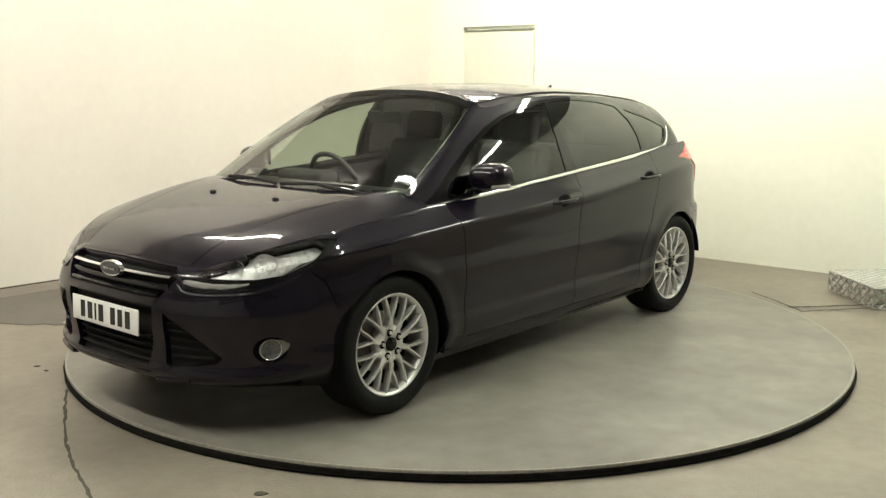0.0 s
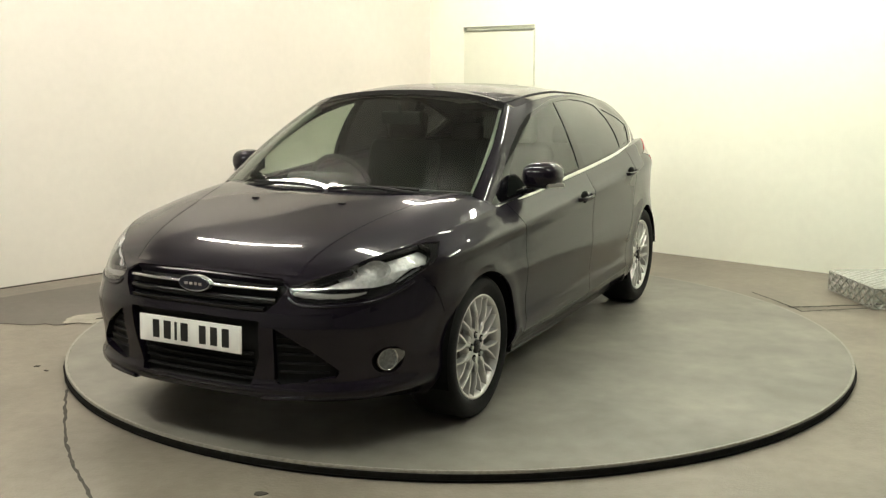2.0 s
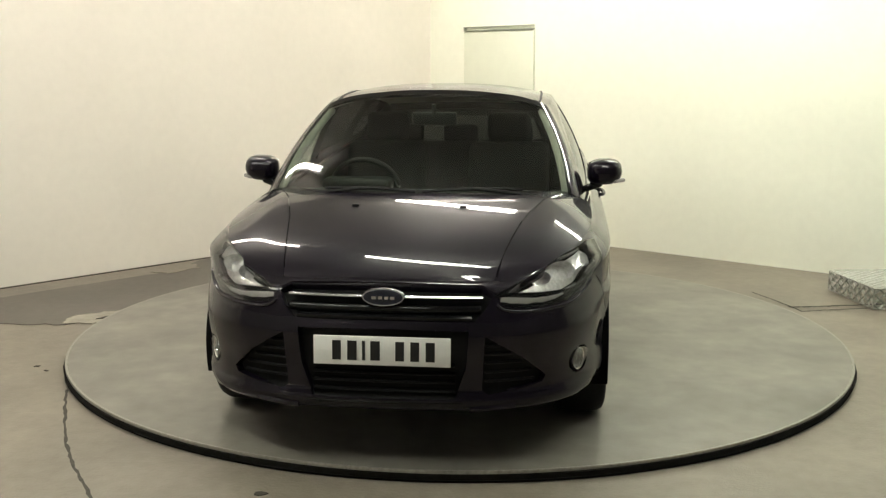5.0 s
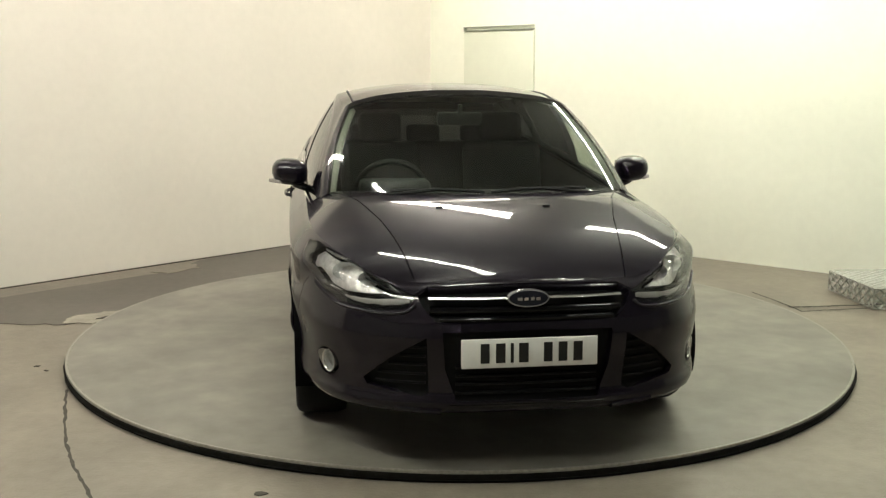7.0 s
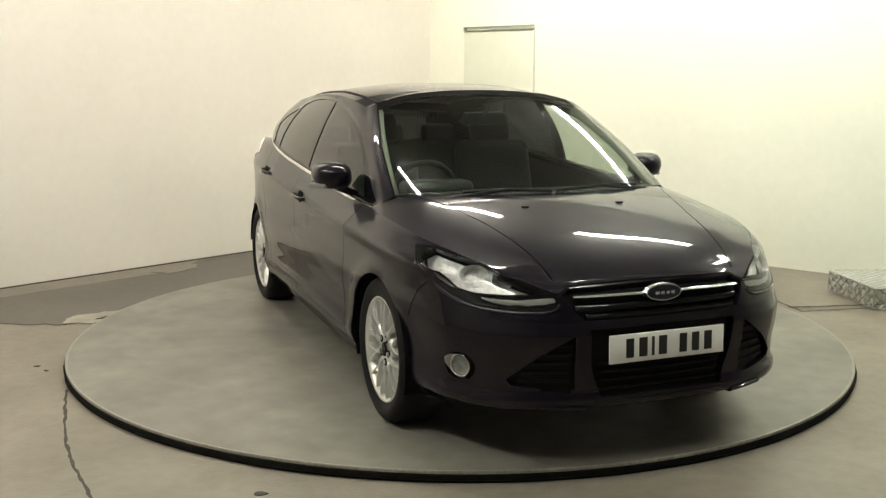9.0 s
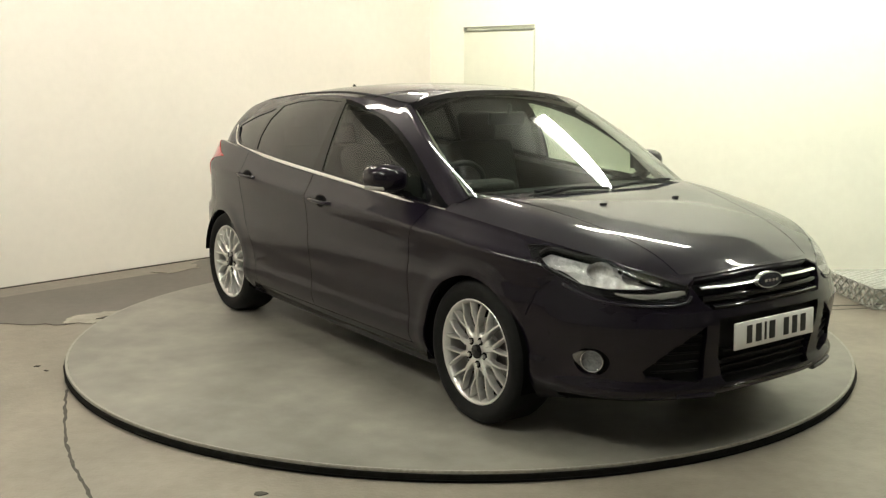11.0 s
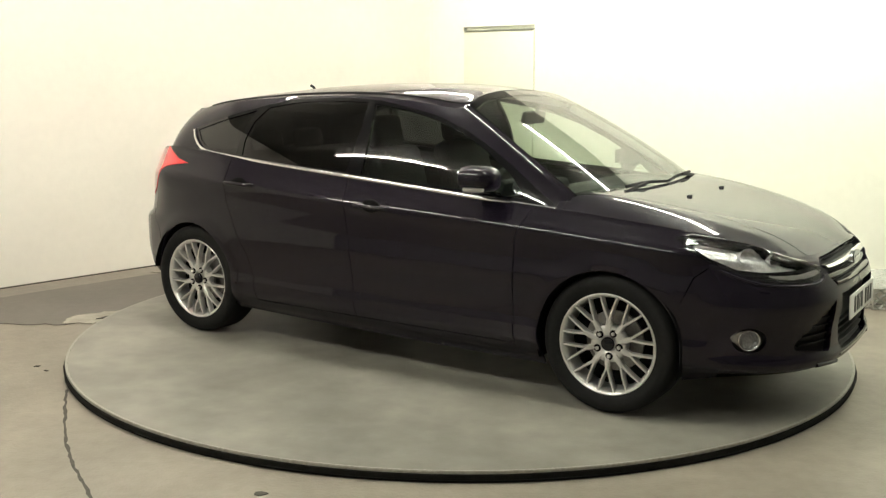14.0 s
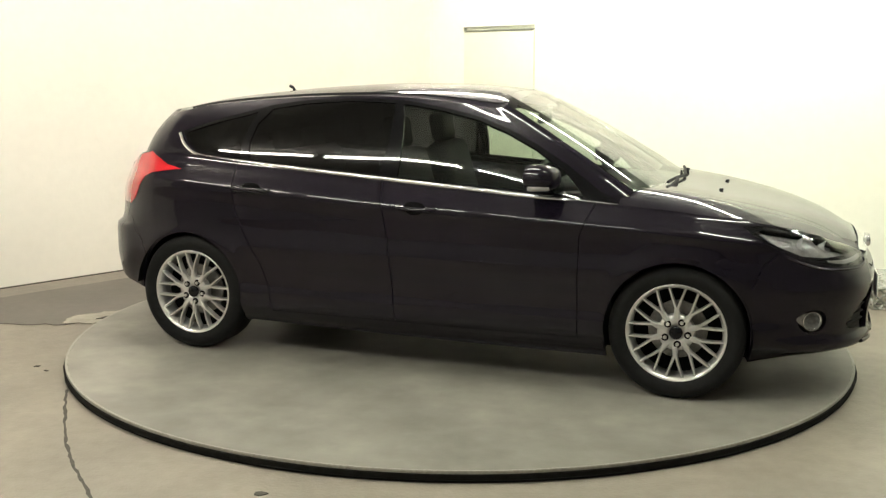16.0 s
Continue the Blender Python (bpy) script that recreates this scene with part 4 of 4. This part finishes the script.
bar_on_nose("grille_slat", np.linspace(-0.335, 0.335, 31), 0.608, 0.018, 0.03, M_BLACK_GLOSS, GRILLES["grille"], "gloss black grille slat", 0.0)
for z in (0.325, 0.357, 0.389, 0.421):
    bar_on_nose("grille_slat", np.linspace(-0.275, 0.275, 21), z, 0.010, 0.02, M_BLACK, GRILLES["lower_grille"], "black lower grille slat", -0.012)
for s in (1, -1):
    for z, a, b in ((0.36, 0.39, 0.58), (0.395, 0.39, 0.57), (0.43, 0.39, 0.53), (0.465, 0.39, 0.49), (0.50, 0.39, 0.455)):
        bar_on_nose("intake_slat", [s * y for y in np.linspace(a, b, 9)], z, 0.008, 0.015, M_BLACK, INTAKES[s], "black intake slat", -0.016)
bar_on_nose("bumper_blade", np.linspace(-0.30, 0.30, 21), 0.282, 0.012, 0.02, M_BLACK_GLOSS, car, "gloss black lower blade", 0.004)

# Fins added so their tops give the lower lip its highlight.
for s in (1, -1):
    bar_on_nose("bumper_lip_glint", [s * y for y in np.linspace(0.33, 0.50, 9)], lambda y: 0.262 + 0.05 * (abs(y) - 0.33), 0.022, 0.04, M_PAINT, PANELS["front_bumper", 0], "", 0.010)

# oval badge
bp, bn = on_front(0.0, 0.678, 0.012)
bm = bmesh.new()
add_cyl(bm, 1, 0.93, 0.016, Matrix.Translation(bp) @ Matrix.Rotation(math.pi / 2 - 0.12, 4, "Y") @ Matrix.Diagonal((0.036, 0.085, 1, 1)), 40)
badge = part("badge", bm, M_CHROME, car, "oval badge with chrome rim", smooth=True)
bm = bmesh.new()
add_cyl(bm, 1, 0.97, 0.006, Matrix.Translation(bp + Vector((0.009, 0, 0.001))) @ Matrix.Rotation(math.pi / 2 - 0.12, 4, "Y") @ Matrix.Diagonal((0.029, 0.076, 1, 1)), 40)
part("badge_field", bm, M_BADGE, badge, "dark blue oval field", smooth=True)
bm = bmesh.new()
for yy, w in ((-0.034, 0.018), (-0.010, 0.016), (0.014, 0.014), (0.036, 0.016)):
    add_box(bm, (0.003, w, 0.011), Matrix.Translation(bp + Vector((0.0135, yy, 0.0))))
part("badge_bars", bm, M_CHROME, badge, "plain bright bars")

# number plate with plain bars for its characters
plate = box_ob("number_plate", (0.008, 0.52, 0.111), Matrix.Translation((2.226, 0, 0.487)) @ Matrix.Rotation(radians(-2), 4, "Y"), M_PLATE, car, "white number plate with black bars", 0.003)
y0 = -0.196
for k, w in enumerate((0.046, 0.05, 0.016, 0.05, 0.0, 0.046, 0.046, 0.048)):
    if w:
        box_ob("plate_bar", (0.004, w * 0.72, 0.074), Matrix.Translation((2.2300, y0 + w / 2 + 0.002, 0.488)) @ Matrix.Rotation(radians(-2), 4, "Y"), M_INK, plate)
        y0 += w + 0.011
    else:
        y0 += 0.034

# fog lamps
for s in (1, -1):
    q = skin(np.array([fu]), np.array([FOG_Z]))
    n = outward(skin, normals_of(skin, np.array([fu]), np.array([FOG_Z])), q)[0]
    d = Vector((n[0], s * n[1], 0)).normalized()
    c = Vector((q[0][0], s * q[0][1], FOG_Z))
    m = Matrix.Translation(c - d * 0.012) @ d.to_track_quat("Z", "Y").to_matrix().to_4x4()
    v, f = revolve([(0.040, -0.01), (0.041, 0.006), (0.044, 0.012), (0.047, 0.008), (0.048, -0.015)], 32, m)
    ring_ob = mesh_ob("fog_lamp", v, f, M_CHROME, car, "round fog lamp in a chrome ring", smooth=True)
    vs, fs = [], []
    for k in range(48):
        a = 2 * math.pi * k / 48
        fin = 0.036 * max(0.0, math.cos(a - (2.85 if s < 0 else 0.29))) ** 7
        for r, z in ((0.046, 0.006), (0.048 + fin * 0.6, 0.013), (0.049 + fin, 0.011 - fin * 0.1), (0.049 + fin, -0.02)):
            vs.append(m @ Vector((r * math.cos(a), r * 0.92 * math.sin(a), z)))
        for j in range(3):
            fs.append((4 * k + j, 4 * ((k + 1) % 48) + j, 4 * ((k + 1) % 48) + j + 1, 4 * k + j + 1))
    mesh_ob("fog_bezel", vs, fs, M_FIN, ring_ob, "silver pointed bezel", smooth=True)
    v, f = revolve([(0.040, 0.002), (0.03, -0.008), (0.012, -0.004), (0.0, -0.003)], 28, m)
    mesh_ob("reflector", v, f, M_FOG, ring_ob, smooth=True)
    v, f = revolve([(0.040, 0.004), (0.03, 0.011), (0.0, 0.014)], 28, m)
    mesh_ob("lens", v, f, M_LENS, ring_ob, smooth=True)

# headlamp innards: bowls, projector, indicator strip
for s in (1, -1):
    for x, z, r, mt, nm in ((2.0, 0.726, 0.036, M_REFLECTOR, "main_reflector"), (1.905, 0.742, 0.046, M_REFLECTOR, "dip_reflector")):
        u = np.array([u_at(x, z)])
        q = skin(u, np.array([z]))[0]
        d = Vector((0.93, s * 0.33, 0.12)).normalized()
        c = Vector((q[0], s * q[1], q[2])) - Vector((0.042, s * 0.042, 0.0))
        m = Matrix.Translation(c) @ d.to_track_quat("Z", "Y").to_matrix().to_4x4()
        v, f = revolve([(r, 0.016), (r * 0.9, 0.004), (r * 0.65, -0.014), (r * 0.34, -0.026), (r * 0.16, -0.028), (r * 0.15, -0.006), (0, -0.004)], 14, m @ Matrix.Diagonal((1.25, 0.8, 1, 1)))
        mesh_ob(nm, v, f, mt, LAMPS[s], "bright lamp reflector", smooth=True)
    vs, fs = [], []
    ys = [(0.440, 0.662, 0.688), (0.48, 0.652, 0.692), (0.54, 0.646, 0.688), (0.60, 0.647, 0.684), (0.645, 0.654, 0.682), (0.68, 0.668, 0.680)]
    for y, z0, z1 in ys:
        for z, d in ((z0, -0.010), ((z0 + z1) / 2, -0.004), (z1, -0.012)):
            vs.append(on_front(s * y, z, d)[0])
    for i in range(len(ys) - 1):
        for k in (0, 1):
            fs.append((3 * i + k, 3 * i + 3 + k, 3 * i + 4 + k, 3 * i + 1 + k))
    mesh_ob("indicator", vs, fs, M_AMBER, LAMPS[s], "pale indicator strip in the headlamp", smooth=True)
    # painted ledge of the bumper under the lamp, added to catch the crest's highlight
    ledge = side([(1.80, 0.695), (1.86, 0.668), (1.97, 0.636)]) + face([(0.545, 0.626), (0.46, 0.633), (0.425, 0.655)])
    pts = []
    for u, z in spline3([(a, b, 0) for a, b in ledge], 40)[:, :2]:
        ua, za = np.array([u]), np.array([z])
        q = skin(ua, za)
        n = outward(skin, normals_of(skin, ua, za), q)[0]
        pts.append(flip(Vector(q[0] + n * 0.001), s))
    v, f = tube(pts, 0.0065, 8)
    mesh_ob("bumper_ledge", v, f, M_PAINT, PANELS["front_bumper", 0], smooth=True)

# ---- mirrors, handles, aerial, wipers ----
for s in (1, -1):
    bm = bmesh.new()
    bmesh.ops.create_uvsphere(bm, u_segments=28, v_segments=16, radius=1)
    for v in bm.verts:
        x, y, z = v.co
        k = lambda a, e: math.copysign(abs(a) ** e, a)
        x, y, z = k(x, 0.75), k(y, 0.7), k(z, 0.75)
        X = x * 0.10
        if x < -0.2:
            X = -0.03 - 0.012 * (abs(x) - 0.2)
        v.co = Vector((0.655 + X - 0.02 * y, s * (0.897 + 0.090 * y), 1.028 + z * 0.066 * (1 + 0.12 * y) + (0.012 * y if z < 0 else -0.006 * y)))
    if s < 0:
        bmesh.ops.reverse_faces(bm, faces=bm.faces)
    mir = part("door_mirror", bm, M_PAINT, car, smooth=True, sharp=60)
    box_ob("mirror_glass", (0.006, 0.145, 0.085), Matrix.Translation((0.614, s * 0.895, 1.026)) @ Matrix.Rotation(s * radians(-8), 4, "Z"), M_CHROME, mir, "mirror glass", 0.002)
    bm = bmesh.new()
    add_box(bm, (0.10, 0.05, 0.020), Matrix.Translation((0.672, s * 0.958, 0.984)) @ Matrix.Rotation(s * radians(-34), 4, "Z"), 0.008)
    part("repeater", bm, M_AMBER, mir, "pale indicator repeater", smooth=True)
    bm = bmesh.new()
    add_box(bm, (0.075, 0.11, 0.035), Matrix.Translation((0.685, s * 0.83, 0.955)) @ Matrix.Rotation(s * radians(20), 4, "X"), 0.012)
    part("mirror_stalk", bm, M_BLACK_GLOSS, mir, smooth=True)
    for hx, hz, door in ((0.03, 0.853, "front_door"), (-0.905, 0.913, "rear_door")):
        u = np.array([u_at(hx, hz)])
        q = skin(u, np.array([hz]))[0]
        pts = [(hx + dx, s * (q[1] + dy), hz + dx * -0.03) for dx, dy in ((0.105, -0.004), (0.09, 0.014), (0.05, 0.023), (0, 0.025), (-0.05, 0.023), (-0.09, 0.015), (-0.11, -0.004))]
        vs, fs = tube(spline3(pts, 30), 0.011, 8)
        h = mesh_ob("door_handle", vs, fs, M_PAINT, PANELS[door, s], smooth=True)
        # Black bulge stands in for the shade in the hollow behind the handle.
        bm = bmesh.new()
        bmesh.ops.create_uvsphere(bm, u_segments=20, v_segments=10, radius=1, matrix=Matrix.Translation((hx - 0.005, s * (q[1] - 0.006), hz)) @ Matrix.Diagonal((0.062, 0.010, 0.036, 1)))
        part("handle_recess_shade", bm, M_VOID, h, smooth=True)
# roof aerial
bm = bmesh.new()
add_cyl(bm, 0.022, 0.014, 0.02, Matrix.Translation((-1.10, 0, 1.415)), 16)
aer = part("aerial", bm, M_BLACK, car, "short black roof aerial")
v, f = tube([(-1.10, 0, 1.42), (-1.112, 0, 1.438), (-1.135, 0, 1.449)], 0.009, 8)
mesh_ob("aerial_rod", v, f, M_BLACK, aer, smooth=True)


def on_house(u, h, push):
    a, b = np.array([u]), np.array([h])
    q = house(a, b)
    n = outward(house, normals_of(house, a, b), q)[0]
    return Vector(q[0] + n * push)


for s, uu0, uu1 in ((1, 1.75, 0.1), (-1, 1.5, 0.0)):
    pts = [flip(on_house(uu0 + (uu1 - uu0) * t, 0.035 + 0.02 * math.sin(3 * t), 0.020), s) for t in np.linspace(0, 1, 9)]
    v, f = tube(pts, 0.008, 6)
    blade = mesh_ob("wiper", v, f, M_BLACK, car, "black wiper blade")
    arm = [flip(on_house(uu0 + 0.3, -0.01, 0.012), s), flip(on_house((uu0 + uu1) / 2 + 0.3, 0.03, 0.026), s), flip(on_house((uu0 + uu1) / 2, 0.05, 0.024), s)]
    v, f = tube(spline3(arm, 14), 0.009, 6)
    mesh_ob("wiper_arm", v, f, M_BLACK, blade)
for s in (1, -1):
    bm = bmesh.new()
    add_box(bm, (0.022, 0.032, 0.011), Matrix.Translation((1.46, s * 0.24, float(cap(1.46, 0.24)[2]) + 0.004)), 0.005)
    part("washer_jet", bm, M_BLACK, BONNET, "black washer jet", smooth=True)

# dark channels along the roof
for s in (1, -1):
    pts = [flip(Vector(roof(np.array([a]), np.array([0.905]))[0]), s) + Vector((0, 0, 0.001)) for a in np.linspace(0.015, 0.93, 40)]
    v, f = tube(pts, 0.0065, 6)
    mesh_ob("roof_channel", v, f, M_BLACK, ROOF, "black roof channel strip", smooth=True)

# ---- interior ----


def seat(x, y, parent):
    bm = bmesh.new()
    add_box(bm, (0.50, 0.50, 0.16), pose(x + 0.05, y, 0.50, 0, -8), 0.06, 3)
    cushion = part("seat", bm, M_SEAT, parent, "charcoal fabric seat", smooth=True, sharp=60)
    bm = bmesh.new()
    add_box(bm, (0.14, 0.48, 0.62), pose(x - 0.27, y, 0.82, 0, -16), 0.06, 3)
    part("backrest", bm, M_SEAT, cushion, smooth=True, sharp=60)
    bm = bmesh.new()
    add_box(bm, (0.09, 0.26, 0.18), pose(x - 0.375, y, 1.205, 0, -10), 0.04, 3)
    part("headrest", bm, M_SEAT, cushion, smooth=True, sharp=60)
    for d in (-0.06, 0.06):
        v, f = tube([(x - 0.35, y + d, 1.05), (x - 0.375, y + d, 1.16)], 0.007, 6)
        mesh_ob("headrest_post", v, f, M_CHROME, cushion)


seat(0.10, 0.37, car)
seat(0.10, -0.37, car)
bm = bmesh.new()
add_box(bm, (0.50, 1.24, 0.16), pose(-0.72, 0, 0.52, 0, -6), 0.05, 3)
bench = part("rear_seat", bm, M_SEAT, car, "charcoal fabric rear bench", smooth=True, sharp=60)
bm = bmesh.new()
add_box(bm, (0.13, 1.24, 0.56), pose(-1.06, 0, 0.80, 0, -20), 0.05, 3)
part("backrest", bm, M_SEAT, bench, smooth=True, sharp=60)
for y in (-0.38, 0.0, 0.38):
    bm = bmesh.new()
    add_box(bm, (0.08, 0.24, 0.13), pose(-1.17, y, 1.12, 0, -12), 0.035, 3)
    part("headrest", bm, M_SEAT, bench, smooth=True, sharp=60)
# dashboard
bm = bmesh.new()
sec = [(1.25, 0.90), (1.05, 0.925), (0.86, 0.945), (0.70, 0.93), (0.62, 0.86), (0.60, 0.70), (0.72, 0.45), (1.2, 0.45)]
a = [bm.verts.new((x, -0.70 if x < 1.1 else -0.6, z)) for x, z in sec]
b = [bm.verts.new((x, 0.70 if x < 1.1 else 0.6, z)) for x, z in sec]
for i in range(len(sec)):
    bm.faces.new((a[i], a[(i + 1) % 8], b[(i + 1) % 8], b[i]))
bm.faces.new(a[::-1])
bm.faces.new(b)
bmesh.ops.recalc_face_normals(bm, faces=bm.faces)
dash = part("dashboard", bm, M_DASH, car, "dark moulded dashboard", smooth=True, sharp=40)
bm = bmesh.new()
add_box(bm, (0.16, 0.36, 0.07), pose(0.72, -0.37, 0.955), 0.03, 3)
part("instrument_hood", bm, M_DASH, dash, smooth=True)
# steering wheel on the right
sw = Matrix.Translation((0.50, -0.37, 0.90)) @ Matrix.Rotation(radians(-66), 4, "Y")
v, f = tube([sw @ Vector((0.185 * math.cos(t), 0.185 * math.sin(t), 0)) for t in np.linspace(0, 2 * math.pi, 33)[:-1]], 0.015, 8, True)
steer = mesh_ob("steering_wheel", v, f, M_DASH, car, "black leather steering wheel", smooth=True)
bm = bmesh.new()
add_box(bm, (0.16, 0.15, 0.05), sw, 0.02)
for ang in (90, 270, 180):
    add_box(bm, (0.14, 0.035, 0.02), sw @ Matrix.Rotation(radians(ang), 4, "Z") @ Matrix.Translation((0.11, 0, 0)))
part("wheel_boss", bm, M_DASH, steer, smooth=True)
# interior mirror, door trims, headlining, floor
bm = bmesh.new()
add_box(bm, (0.03, 0.24, 0.07), pose(0.47, 0.0, 1.285, 0, 12), 0.012, 2)
imir = part("interior_mirror", bm, M_DASH, car, "black interior mirror", smooth=True)
v, f = tube([(0.49, 0, 1.30), (0.50, 0, 1.36)], 0.012, 8)
mesh_ob("mirror_stem", v, f, M_DASH, imir)
bm = bmesh.new()
add_box(bm, (2.9, 1.36, 0.02), Matrix.Translation((-0.25, 0, 0.33)))
part("cabin_floor", bm, M_VOID, car, "dark carpeted cabin floor")
hv, hf = [], []
for i, a in enumerate(np.linspace(0.01, 0.97, 24)):
    for k, y in enumerate(np.linspace(-0.97, 0.97, 15)):
        p = roof(np.array([a]), np.array([abs(y)]))[0]
        hv.append((p[0], math.copysign(p[1], y), p[2] - 0.028))
for i in range(23):
    for k in range(14):
        hf.append((i * 15 + k, i * 15 + k + 1, (i + 1) * 15 + k + 1, (i + 1) * 15 + k))
mesh_ob("headlining", hv, hf, M_TRIMLIGHT, car, "pale grey headlining", smooth=True)
for s in (1, -1):
    v, f = [], []
    for x in np.linspace(1.0, -1.4, 30):
        zt = float(z_rim(x)) - 0.02
        for k, (dy, z) in enumerate(((0.15, 0.33), (0.13, 0.6), (0.12, 0.78), (0.105, zt - 0.03), (0.095, zt))):
            yy = float(np.interp(-x, -RIM[:, 0], RIM[:, 1])) + 0.08 - dy
            v.append((x, s * yy, z))
    for i in range(29):
        for k in range(4):
            f.append((i * 5 + k, (i + 1) * 5 + k, (i + 1) * 5 + k + 1, i * 5 + k + 1))
    mesh_ob("door_trim", v, f, M_DASH, car, "dark inner door trim", smooth=True)
    # pillar covers inside
    pts = [flip(on_house(3.05, h, -0.035), s) for h in np.linspace(0.05, 0.97, 8)]
    vs, fs = tube(pts, 0.022, 8)
    mesh_ob("pillar_trim", vs, fs, M_TRIMLIGHT, car, "pale pillar trim", smooth=True)


def motions():
    ts = [i * 1.0 for i in range(17)]
    walk(table, [(t, pose(0, 0, 0, 0, 0, turn_at(t))) for t in ts])
    walk(car, [(t, pose(0, 0, 0.0, 0, 0, turn_at(t)) @ pose(CAR_OFF[0], CAR_OFF[1], 0.002)) for t in ts])


motions()
